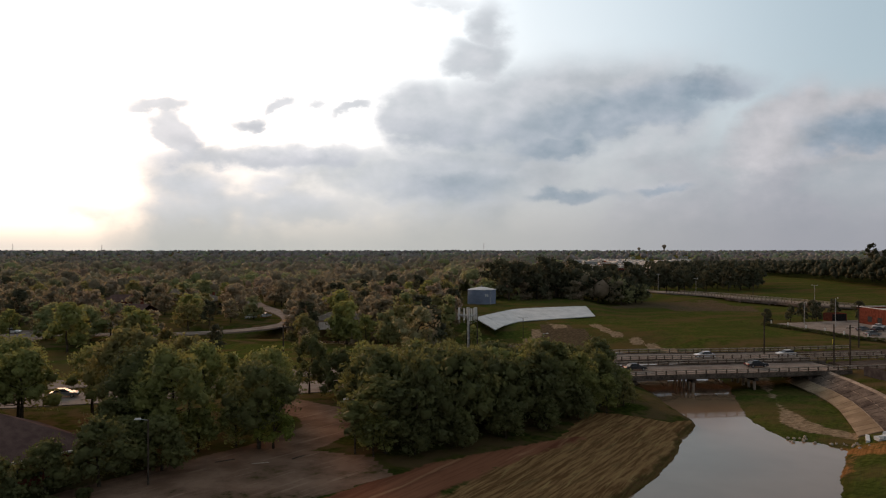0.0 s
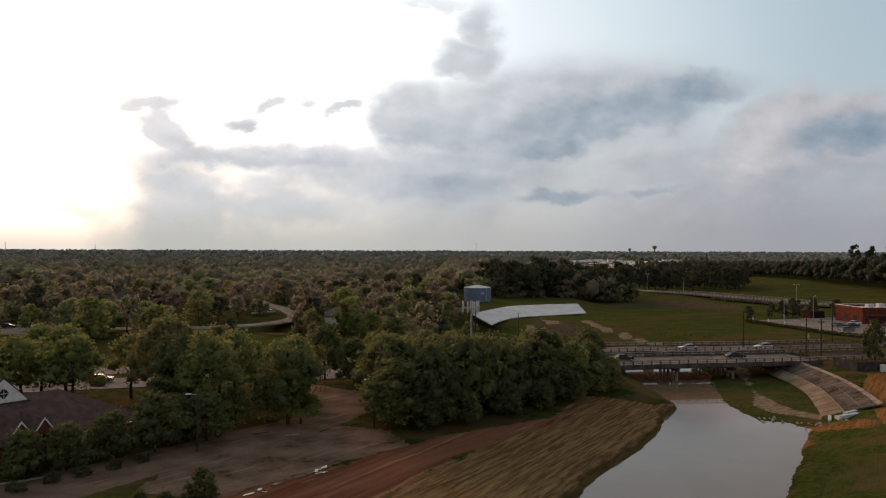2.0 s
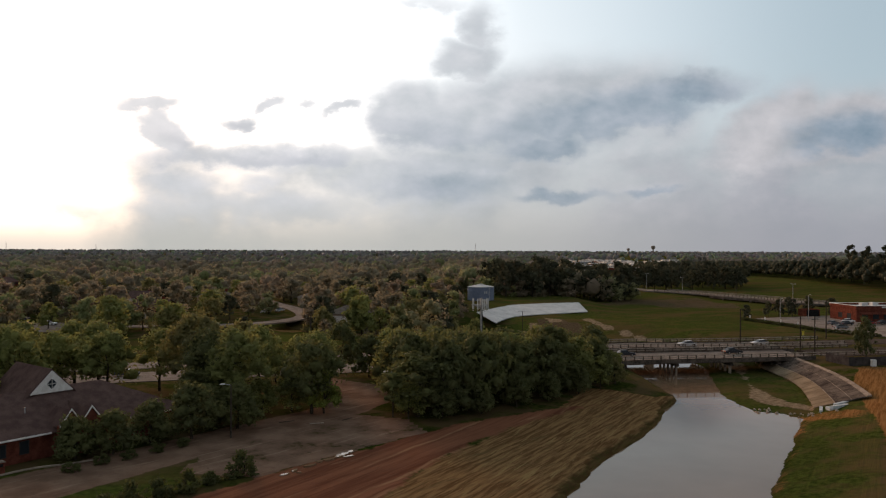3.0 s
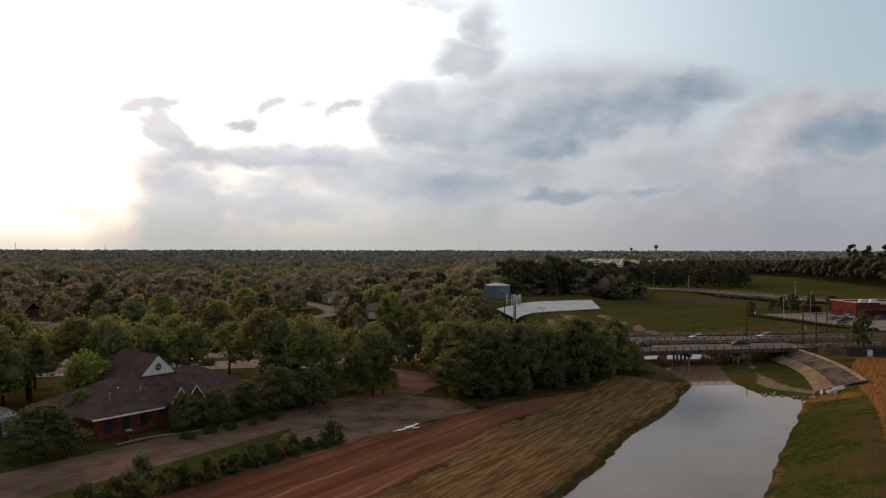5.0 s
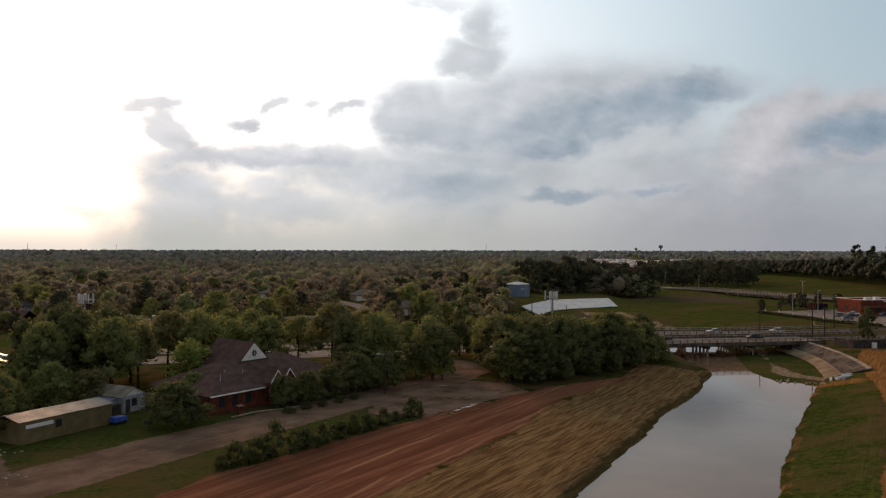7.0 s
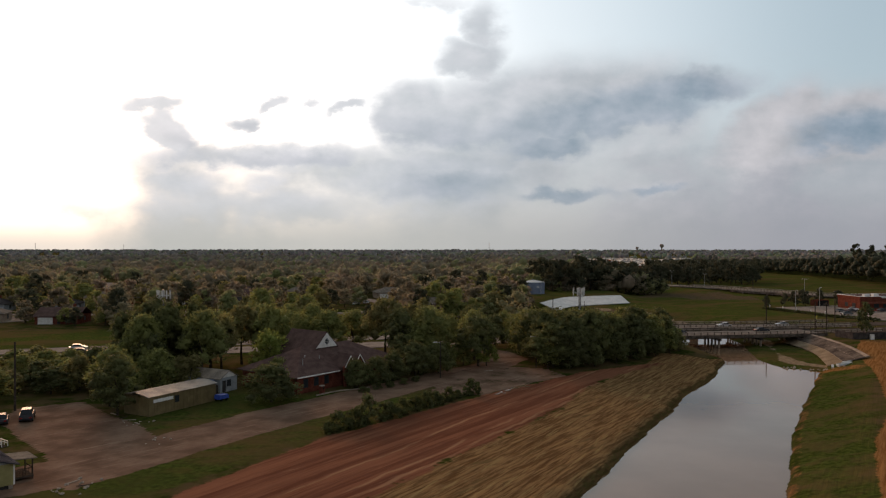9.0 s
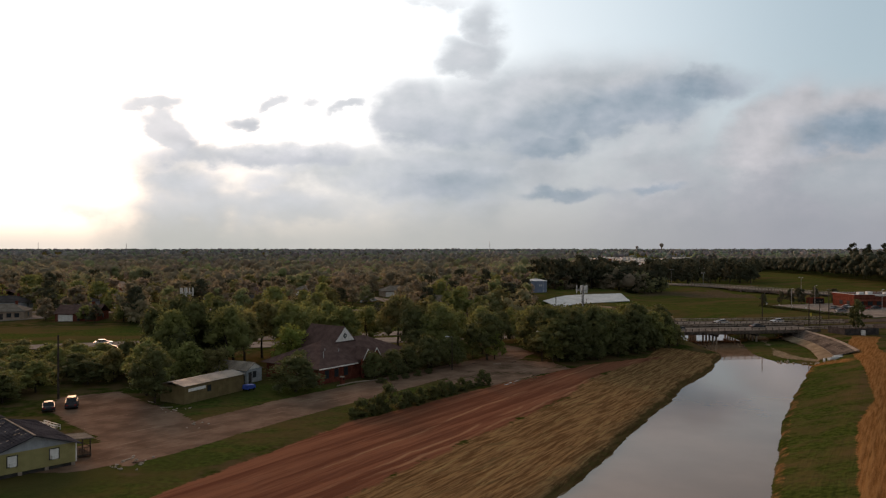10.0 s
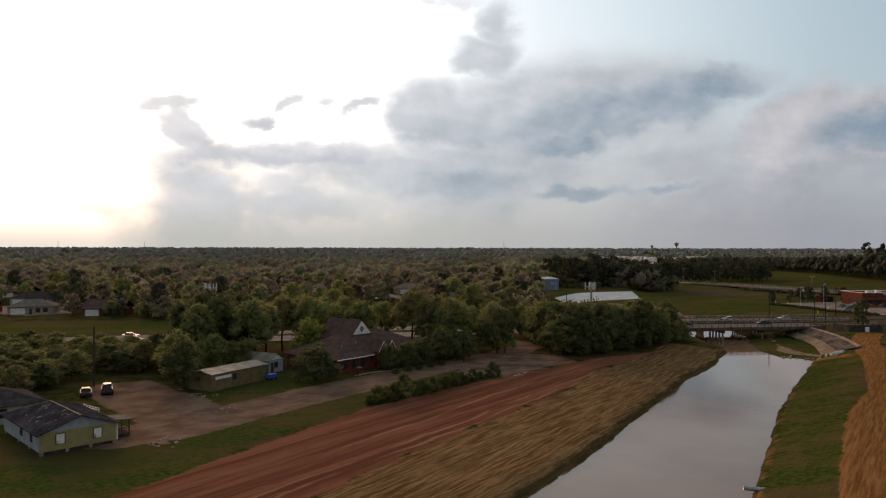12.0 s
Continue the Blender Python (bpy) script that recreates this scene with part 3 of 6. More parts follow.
def levels(P):
    """Height of the ground, and the two zone layers, at points of the plan."""
    x, y = P.T
    n1 = 0.6 * rolling(P, 0.07, 0.07, 0.3)
    n2 = 0.45 * rolling(P, 0.42, 0.42, 4.1) + 0.2 * rolling(P, 1.1, 1.1, 2.2)
    dl, dr, df = side_of(P, SHORE_L), -side_of(P, SHORE_R), -side_of(P, FOOT_R)
    dl = dl + 0.9 * n2
    dr, df = dr + 0.6 * n2, df + 0.5 * n2
    steep = 1 + sstep(y, 88, 118) + 1.6 * sstep(y, 122, 138)
    z = np.interp(dl * steep, [-5, 0, 0.8, 2.5, 16, 30, 36], [-5.5, -3.5, -2.75, -2.25, -0.9, -0.12, 0])
    right = np.interp(df, [0, 0.8, 3, 10, 13], [-3.15, -2.7, -2.0, -0.45, -0.1])
    bar = np.interp(dr, [-3, 0, 3], [-5.2, -3.5, -3.2])
    on_right = dr > -6
    zr = np.where(df > 0, right, bar)
    z = np.where((dl < 0) & on_right, np.maximum(zr, z), z)
    z = np.where(dl < -200, zr, z)
    bank = np.minimum(np.abs(dl), np.abs(dr)) < 60
    z = z + np.where(z > -3.3, 0.10 * n1 + 0.06 * n2, 0) * np.where(bank, 1, 0.4)
    # mounds in the open field beyond the road, the berm of the lined slope, the levee and the far road bank
    field = sstep(y, 205, 235) * sstep(x, 62, 100)
    z = z + field * 0.7 * rolling(P, 0.03, 0.04, 9.7)
    wt = side_of(P, [(-25, 205)] + WALL_TOP + [(100, 300), (130, 330)])
    wf = -side_of(P, [(-10, 190), (7, 215)] + WALL_FOOT + [(95, 280), (125, 305)])
    z = z + 2.5 * np.where(wt > 0, 1, np.clip(1 - (-wt) / np.maximum(-wt - wf, 1), 0, 1)) * sstep(y, 214, 226) * (1 - sstep(x, 52, 68)) * sstep(x, -40, -5)
    dc = np.abs(side_of(P, ROAD_C))
    z = z + 1.9 * (1 - sstep(dc, 7, 22)) * sstep(y, 215, 260) * (1 - 0.95 * sstep(y, 294, 304) * (1 - sstep(y, 340, 350)) * sstep(x, 100, 120))
    lev = np.abs(side_of(P, [(268, 640), (262, 520), (240, 405)]))
    z = z + 2.0 * (1 - sstep(lev, 6, 60)) * sstep(x, 150, 185)
    for line in (ROAD_A, ROAD_B):
        d = np.abs(side_of(P, line))
        near = (1 - sstep(d, 6.5, 9)) * np.where(np.abs(dl) < 8, 0, 1) * np.where((dl < 0) & (dr < 26), 0, 1)
        z = z * (1 - near) + 0.02 * near
    # zones
    wide = 1 + 0 * x
    lane = np.abs(side_of(P, LANE))
    narrow = 1.6 * sstep(y, 50, 85)
    gravel = np.maximum(1 - sstep(lane + narrow, 4.6, 7.0), sstep(inside(P, LOT).astype(float), 0, 1))
    red = sstep(-side_of(P, RED_L), -1.5, 2) * sstep(side_of(P, RED_R), -3, 3)
    straw = sstep(-side_of(P, RED_R), -3, 3) * sstep(dl, -2, 0.5) * (y < 126)
    straw = np.maximum(straw, 0.75 * ((dl > -1) & (dl < 14) & (y > 88) & (y < 116)))
    trk = np.abs(side_of(P, TRACK) + 0.4 * n1)
    orange = (1 - sstep(trk, 2.2, 4.6)) * wide
    orange = np.maximum(orange, 0.55 * (1 - sstep(np.hypot(x - 55.5, (y - 101) * 0.7), 3, 7)))
    orange = np.maximum(orange, 0.42 * ((df > -0.5) & (df < 1.4) & (y < 104)))
    sand = (dr > 0) & (df < 0.5) & (y > 100) & (y < 190)
    sand = sand * np.clip(0.75 - 0.25 * np.abs(dr - 7) + 0.9 * n1, 0, 1)
    paths = np.minimum(np.abs(side_of(P, [(19, 218), (26, 236), (36, 243), (30, 250)])), np.abs(side_of(P, [(60, 200), (46, 225), (44, 240), (52, 250)])))
    sand = np.maximum(sand, 0.9 * (1 - sstep(paths, 0.8, 2.4)))
    bare = np.maximum(0.62 * inside(P, [(62, 300), (122, 292), (128, 330), (118, 362), (75, 350)]), 0.75 * (np.hypot(x - 31, (y - 228) * 0.6) < 9))
    gravel = np.maximum(gravel, 0.66 * inside(P, [(-38, 63), (-29, 62), (-10, 84), (-13, 90), (-20, 92), (-26, 92), (-36, 76)]))
    mow = np.maximum.reduce([0.85 * inside(P, [(-87, 33), (-72, 33), (-55, 62), (-60, 70), (-80, 60)]), 0.9 * inside(P, [(-112, -30), (-66, -12), (-66, 14), (-74, 6), (-83, 20), (-90, 24), (-112, 20)]), 0.9 * ((side_of(P, RED_L) > 0.5) & (lane > 4.5) & (lane < 14) & (y < 62) & (y > 8) & (side_of(P, LANE) < 0)),
                             0.62 * ((df > 1) & (df < 11) & (y < 112)), 1.0 * ((side_of(P, ROAD_B) > 5) & (side_of(P, ROAD_B) < 50) & (x < 0)), 0.85 * sstep(y, 190, 210) * sstep(x, -5, 20), 0.7 * ((dr > 0) & (df < 0) & (y > 100))])
    return z, np.stack([gravel, red, straw, bare], 1), np.stack([orange, sand, mow, np.ones_like(x)], 1)


def spread(lo, hi, step, far):
    """Even steps from lo to hi, then wider and wider ones out to far."""
    mid = np.arange(lo, hi + step, step)
    out, s = [], step
    while (out[-1] if out else 0) < far:
        s *= 1.16
        out.append((out[-1] if out else 0) + s)
    out = np.array(out)
    return np.r_[(lo - out)[::-1], mid, mid[-1] + out]


def build_ground():
    xs, ys = spread(-106, 92, 0.66, 4700), spread(-10, 176, 0.66, 4700)
    xx, yy = np.meshgrid(xs, ys)
    P = np.stack([xx.ravel(), yy.ravel()], 1)
    z, za, zb = levels(P)
    nx, ny = len(xs), len(ys)
    i = (np.arange(ny - 1)[:, None] * nx + np.arange(nx - 1)).ravel()
    me = array_mesh("ground", np.c_[P, z], np.stack([i, i + 1, i + nx + 1, i + nx], 1), GROUND, True)
    for name, val in (("zone_a", za), ("zone_b", zb)):
        a = me.attributes.new(name, "FLOAT_COLOR", "POINT")
        a.data.foreach_set("color", val.astype(np.float32).ravel())
    structure("ground", me, GROUND, "grass, red soil and gravel ground reaching the horizon", "ground")


build_ground()


def ground_at(x, y):
    return float(levels(np.array([[x, y]], float))[0][0])


def build_water():
    g = G().add([(-150, -205, WATER_Z), (80, -205, WATER_Z), (80, 235, WATER_Z), (-150, 235, WATER_Z)], [(0, 1, 2, 3)])
    structure("water", g, WATER, "still brown muddy water in the channel", "water")


build_water()


def ribbon(line, width, z0, z1, step=6.0, lo=None, hi=None):
    """A slab along a line."""
    pts, way = along(line, step)
    keep = np.ones(len(pts), bool)
    if lo is not None:
        keep &= pts[:, 0] >= lo
    if hi is not None:
        keep &= pts[:, 0] <= hi
    pts, way = pts[keep], way[keep]
    nrm = np.stack([-way[:, 1], way[:, 0]], 1)
    g = G()
    l, r, n = pts[:, :2] + nrm * width / 2, pts[:, :2] - nrm * width / 2, len(pts)
    vs = [(*p, z1) for p in l] + [(*p, z1) for p in r] + [(*p, z0) for p in l] + [(*p, z0) for p in r]
    fs = []
    for i in range(n - 1):
        fs += [(n + i, n + i + 1, i + 1, i), (2 * n + i, 2 * n + i + 1, 3 * n + i + 1, 3 * n + i), (i, i + 1, 2 * n + i + 1, 2 * n + i), (n + i + 1, n + i, 3 * n + i, 3 * n + i + 1)]
    fs += [(0, 2 * n, 3 * n, n), (n - 1, 2 * n - 1, 4 * n - 1, 3 * n - 1)]
    return g.add(vs, fs)


BR0, BR1 = 18.0, 80.0          # where the two bridges begin and end
for name, line, w in (("road", ROAD_A, 11.0), ("road", ROAD_B, 9.0)):
    # west of the bridges the sun's glance is put into a paler road tone
    structure(name, ribbon(line, w, -0.5, 0.14, 6, None, BR0), PAVED, "grey asphalt carriageway between grass verges", "road")
    structure(name, ribbon(line, w, -0.5, 0.14, 6, BR1, None), ASPHALT, "grey asphalt carriageway between grass verges", "road")
STREET_FAR = [(-212, 335), (-232, 372), (-275, 462)]
structure("road", ribbon(STREET_FAR, 9, -0.3, 0.12, 5), PAVED, "pale concrete street between far houses", "road")
PARKING = [[(-143, 196), (-116, 199), (-118, 226), (-146, 222)], [(-232, 196), (-192, 178), (-180, 190), (-220, 230)]]
for lot in PARKING:
    structure("pavement", G().loft([(x, y, -0.3) for x, y in lot], [(x, y, 0.14) for x, y in lot]), PAVED, "pale concrete parking area among houses", "car park")
structure("road", ribbon(STREET, 6.5, -0.3, 0.12, 5), PAVED, "pale concrete side street among houses", "road")
structure("road", ribbon(ROAD_C, 10, 1.6, 2.15, 6), PAVED, "pale concrete far road on a bank", "road")


# ---- trees ----
ICO_V = np.array([(0, 0, 1), (0, 0, -1), *[(math.cos(a) * 0.87, math.sin(a) * 0.87, 0.5) for a in np.arange(5) * 1.2566], *[(math.cos(a + 0.628) * 0.87, math.sin(a + 0.628) * 0.87, -0.5) for a in np.arange(5) * 1.2566]])
ICO_F = np.array([(0, 2 + i, 2 + (i + 1) % 5) for i in range(5)] + [(2 + i, 7 + i, 2 + (i + 1) % 5) for i in range(5)] + [(2 + (i + 1) % 5, 7 + i, 7 + (i + 1) % 5) for i in range(5)] + [(1, 7 + (i + 1) % 5, 7 + i) for i in range(5)])


def finer(v, f):
    """Each triangle of a ball cut into four."""
    v, mids, out = [tuple(p) for p in v], {}, []

    def mid(i, j):
        key = (min(i, j), max(i, j))
        if key not in mids:
            p = np.array(v[i]) + np.array(v[j])
            v.append(tuple(p / np.linalg.norm(p)))
            mids[key] = len(v) - 1
        return mids[key]

    for a, b, c in f:
        ab, bc, ca = mid(a, b), mid(b, c), mid(c, a)
        out += [(a, ab, ca), (ab, b, bc), (ca, bc, c), (ab, bc, ca)]
    return np.array(v), np.array(out)


BALL_V, BALL_F = finer(ICO_V / np.linalg.norm(ICO_V, axis=1, keepdims=True), ICO_F)


def leaves_on(rng, centres, radii, count, size):
    """Many small bent leaf sprays, two triangles each, scattered over clumps."""
    k = rng.choice(len(centres), count, p=radii**2 / (radii**2).sum())
    d = rng.normal(size=(count, 3))
    d[:, 2] = d[:, 2] * 0.9 + 0.25
    d /= np.linalg.norm(d, axis=1, keepdims=True)
    p = centres[k] + d * (radii[k] * rng.uniform(0.45, 1.35, count))[:, None] * (1, 1, 0.85)
    n = d + rng.normal(size=(count, 3)) * 0.8
    n /= np.linalg.norm(n, axis=1, keepdims=True)
    a = np.cross(n, rng.normal(size=(count, 3)))
    a /= np.linalg.norm(a, axis=1, keepdims=True)
    b = np.cross(n, a)
    s = (size * rng.uniform(0.55, 1.35, count))[:, None]
    q = np.stack([p - a * s, p - b * s * 0.6 + n * s * 0.15, p + a * s, p + b * s * 0.6 + n * s * 0.15], 1)
    return q.reshape(-1, 3), np.arange(count * 4).reshape(-1, 4)


def crown_mesh(name, mat, rng, h, r, base, clumps, count, size, lean=0.0):
    """A crown of clumps: a rough core for each, and leaf sprays all over them."""
    cs, rs = [], []
    lobes = rng.uniform(0, 6.283, 3)
    for i in range(clumps):
        u = (i + 0.5) / clumps
        zz = base + (h - base) * (0.08 + 0.84 * u)
        wide = float(np.interp(u, (0, 0.25, 0.65, 1), (0.80, 1.0, 0.84, 0.26)))
        a, q = rng.uniform(0, 6.283), math.sqrt(rng.uniform(0.16, 1))
        wide *= 1 + 0.14 * math.sin(2 * a + lobes[0]) + 0.10 * math.sin(3 * a + 5 * u + lobes[1])
        cs.append((math.cos(a) * r * wide * q * 0.80 + lean * u, math.sin(a) * r * wide * q * 0.80, zz + rng.uniform(-0.04, 0.04) * h))
        rs.append(r * rng.uniform(0.13, 0.32))
    cs, rs = np.array(cs), np.array(rs)
    q, f = leaves_on(rng, cs, rs, count, size)
    tri = np.concatenate([f[:, (0, 1, 2)], f[:, (0, 2, 3)]])
    inner = np.arange(0, clumps, 2)
    cs, rs = cs[inner], rs[inner] * 1.2
    core_v = (ICO_V[None] * (rs[:, None, None] * rng.uniform(0.40, 0.72, (len(rs), 12, 1))) + cs[:, None]).reshape(-1, 3)
    core_f = (ICO_F[None] + 12 * np.arange(len(rs))[:, None, None]).reshape(-1, 3) + len(q)
    return array_mesh(name, np.vstack([q, core_v]), np.vstack([tri, core_f]), mat)


def trunk_shape(rng, h, base, r, trunk=0.22):
    """A tapered trunk that bends a little, with limbs into the crown."""
    g = G()
    p, rad = Vector((0, 0, -0.3)), trunk
    top = base + (h - base) * 0.55
    for i in range(4):
        q = Vector((rng.uniform(-0.12, 0.12) * (i + 1), rng.uniform(-0.12, 0.12) * (i + 1), top * (i + 1) / 4))
        g.tube(p, q, rad, rad * 0.78, 7)
        p, rad = q, rad * 0.78
        if i > 0:
            for _ in range(2):
                a = rng.uniform(0, 6.283)
                g.tube(q, q + Vector((math.cos(a) * r * 0.55, math.sin(a) * r * 0.55, rng.uniform(0.5, 1.8))), rad * 0.55, rad * 0.18, 5)
    return g


def tree_kind(seed, label, mat, h, r, base, clumps, count, size, trunk=0.22, name="tree", bark=None):
    """A tree to be copied: an Empty at its foot over a trunk and a crown."""
    rng = np.random.default_rng(seed)
    t = thing(name, pose(0, 0, 0), label, "tree")
    part("trunk", trunk_shape(rng, h, base, r, trunk), bark or BARK, t)
    part("crown", crown_mesh("crown", mat, rng, h, r, base, clumps, count, size), mat, t)
    return t


BROAD = [tree_kind(11 + i, "broadleaf tree in full dark green leaf", (LEAF, LEAF, LEAF_DARK, LEAF, LEAF_DARK, LEAF_OLIVE)[i], (10, 11, 9, 10, 12, 9)[i], (4.0, 3.6, 4.3, 4.6, 4.2, 3.6)[i], (0.9, 1.4, 0.7, 1.6, 1.5, 0.8)[i], 74, 2150, 0.28) for i in range(6)]
OPEN = [tree_kind(81 + i, "spreading tree with a bare trunk below its crown", (LEAF, LEAF_DARK, LEAF_OLIVE)[i], (13.2, 12.2, 12.8)[i], (5.2, 5.6, 4.7)[i], (4.6, 3.9, 5.0)[i], 74, 2700, 0.30, 0.30) for i in range(3)]
BRIGHT = [tree_kind(31 + i, "rounded tree with light green sunlit leaves", LEAF_BRIGHT, (8, 7)[i], (3.4, 3.0)[i], 0.8, 40, 2200, 0.25) for i in range(2)]
BUSH = [tree_kind(41 + i, "low rounded bush on the grass verge", (LEAF_BUSH, LEAF_DARK, LEAF_BUSH)[i], (2.2, 3.0, 1.8)[i], (1.5, 1.6, 1.6)[i], 0.0, 16, 700, 0.17, 0.08, "bush") for i in range(3)]
MID = [tree_kind(51 + i, "broadleaf tree among the houses", (LEAF, LEAF_FAR_HAZE, LEAF_PINE, LEAF_OLIVE, LEAF_FAR_HAZE)[i], (10, 11, 12, 9, 10)[i], (4.6, 5.2, 4.4, 4.8, 4.2)[i], 1.2, 40, 700, 0.52, 0.25) for i in range(5)]
PINE = [tree_kind(71 + i, "tall dark pine with a high ragged crown", LEAF_PINE, 24, 4.4, 9 + i, 14, 420, 0.8, 0.3) for i in range(2)]
used_kinds = set()


def plant(kind, x, y, s=1.0, sz=None, yaw=0.0, label="", group="", z=None, category=""):
    """Sets a copy of a tree; the first one planted is the original."""
    zz = ground_at(x, y) if z is None else z
    m = pose(x, y, zz, 0, 0, yaw) @ Matrix.Diagonal((s, s, sz or s, 1))
    if kind.name in used_kinds:
        ob = copy_thing(kind, m)
        ob.matrix_basis = m
    else:
        used_kinds.add(kind.name)
        ob = kind
        ob.matrix_basis = m
    return tagged(ob, label, category, group)


rng = np.random.default_rng(5)


def scatter(poly, gap, count):
    """Places in an outline, none nearer to another than gap."""
    poly_a = np.array(poly, float)
    P = rng.uniform(poly_a.min(0), poly_a.max(0), (count * 30, 2))
    P = P[inside(P, poly)]
    out = P[:1]
    for p in P[1:]:
        if np.hypot(*(out - p).T).min() > gap:
            out = np.vstack([out, p])
            if len(out) >= count:
                break
    return out


# the dense grove beside the bridge
for i, (x, y) in enumerate(scatter(GROVE, 4.4, 46)):
    s, k = rng.uniform(0.85, 1.18), (2, 4, 2, 4, 2, 0)[rng.integers(0, 6)]
    tall = float(np.interp(y - 0.35 * x, (95, 108, 128), (12.4, 11.4, 8.6))) * rng.uniform(0.78, 1.10)
    plant(BROAD[k], x, y, s * 1.2, tall / (10, 11, 9, 10, 12, 9)[k], rng.uniform(0, 360), "dark green tree in the dense grove by the bridge", "grove trees")
for x, y, s in ((-13, 90, 0.5), (-8, 91.5, 0.55), (-2, 95, 0.5), (4, 99.5, 0.55), (10, 104.5, 0.5), (16, 110.5, 0.55), (21, 115.5, 0.5), (25, 121, 0.5), (26.5, 128, 0.45)):
    plant(BROAD[(int(x) + 40) % 6], x, y, s * 1.25, s * 1.1, x * 40, "low dark tree at the edge of the grove", "grove trees")
# trees between the lane, the church and the road
def off_church(x, y):
    c, s = math.cos(radians(52.3)), math.sin(radians(52.3))
    u, v = (x + 58.1) * c + (y - 75.8) * s, -(x + 58.1) * s + (y - 75.8) * c
    return not (-16 < u < 18 and -10 < v < 12.5)


BEHIND = [(-98, 76), (-88, 68), (-78, 76), (-74, 86), (-63, 96), (-50, 100), (-42, 92), (-33, 87), (-26.5, 94), (-27, 106), (-44, 112), (-72, 111), (-98, 97)]
for x, y in scatter(BEHIND, 7.0, 29):
    if off_church(x, y):
        s = rng.uniform(0.85, 1.12)
        plant(OPEN[rng.integers(0, 3)], x, y, s * 1.05, s * rng.uniform(0.90, 1.06), rng.uniform(0, 360), "broad dark green tree behind the church", "trees behind the church")
for x, y, k, s in ((-40, 90, 2, 0.85), (-35, 91.5, 0, 0.7), (-44, 88, 4, 0.8), (-31, 94, 3, 0.7)):
    plant(BROAD[k], x, y, s * 1.1, s * 0.8, x * 30, "wide low dark tree beside the lane", "trees behind the church")
for x, y, k, s in ((-29.5, 111, 1, 0.85), (-34, 115, 3, 0.9), (-17, 120, 0, 0.9), (-22, 124, 2, 0.95), (-28, 128, 4, 0.9), (-14, 127, 5, 0.9), (-39, 119, 0, 0.85), (-10, 133, 3, 0.85), (-19, 130, 1, 0.8)):
    plant(BROAD[k], x, y, s, s, x * 17, "dark green tree where the lane meets the road", "trees behind the church")
plant(BRIGHT[0], -69.5, 77, 1.4, 1.2, 20, "rounded light green tree beside the church roof", "")
plant(BRIGHT[1], -26, 93, 0.85, 0.95, 80, "light green tree at the bend of the lane", "")
plant(BROAD[2], -64.3, 55.5, 1.22, 0.74, 20, "wide low dark tree before the church wall", "")
plant(BROAD[3], -66, 68.5, 0.6, 0.55, 90, "low dark tree beside the white cottage", "")
for x, y, s in ((-51.3, 68.0, 0.74), (-48.0, 70.6, 0.76), (-45.4, 75.4, 0.8), (-40.9, 77.8, 1.02), (-36.5, 83.5, 0.9), (-40.5, 83.5, 0.85)):
    plant(BROAD[2], x, y, s * 0.95, s * 0.8, x * 30, "small round tree in the planting bed before the church", "trees before the church")
for x, y in scatter([(-168, 70), (-122, 30), (-110, 40), (-106, 56), (-96, 61), (-86, 57), (-80, 66), (-88, 74), (-100, 76), (-112, 86), (-165, 97)], 4.2, 95):
    s, k = rng.uniform(0.65, 0.92), rng.integers(0, 6)
    plant(BROAD[k], x, y, s * 1.12, s * 0.92 if x > -103 else rng.uniform(3.8, 5.6) / (10, 11, 9, 10, 12, 9)[k], rng.uniform(0, 360), "leafy tree along the edge of the gravel lot", "trees round the lot")
for x, y, s in ((-90, 79, 1.2), (-95, 83, 1.25), (-86, 84, 1.2), (-99, 79, 1.05)):
    plant(BROAD[4], x, y, s, s * 1.05, x * 20, "very tall dark tree behind the shed", "trees round the lot")
plant(BROAD[4], -85.6, 45.6, 1.0, 0.8, 30, "dark tree leaning over the end of the shed", "trees round the lot")
plant(BROAD[1], -89.5, 52, 1.1, 0.9, 80, "dark tree leaning over the end of the shed", "trees round the lot")
# bushes on the verge of the red field
for x, y, k, s in ((-50, 37.2, 2, 1.15), (-48.3, 38.6, 0, 1.0), (-46.6, 41.0, 1, 1.25), (-44.6, 43.4, 1, 0.75), (-43.3, 45.0, 2, 1.05), (-41.9, 47.0, 0, 0.95), (-40.0, 49.6, 2, 1.0), (-38.2, 52.3, 0, 0.95), (-36.4, 55.0, 2, 0.9), (-34.6, 57.4, 0, 0.85), (-33.2, 60, 2, 0.6), (-30.3, 63, 0, 1.0), (-51.5, 35, 2, 0.7)):
    plant(BUSH[k], x, y, s * 1.2, s * 1.15, x * 50, "dark green bush on the grass verge of the red field", "verge bushes")
verge, _ = along([(-51, 35.5), (-44, 44), (-37.5, 53.2), (-31.5, 61.5)], 1.7)
for i, (x, y) in enumerate(verge):
    plant(BUSH[(i * 2) % 3], x + rng.uniform(-0.7, 0.7), y + rng.uniform(-0.7, 0.7), rng.uniform(0.5, 0.85), rng.uniform(0.25, 0.42), i * 70, "low dark weedy shrub on the verge", "verge bushes")
roadside, roadside_way = along(ROAD_A, 3.1)
for i, (p, w) in enumerate(zip(roadside, roadside_way)):
    if -152 < p[0] < -100:
        plant(BUSH[i % 3], p[0] + w[1] * 7.4, p[1] - w[0] * 7.4, 0.85, 0.85, i * 50, "dark clipped shrub in a row along the road", "roadside shrubs")
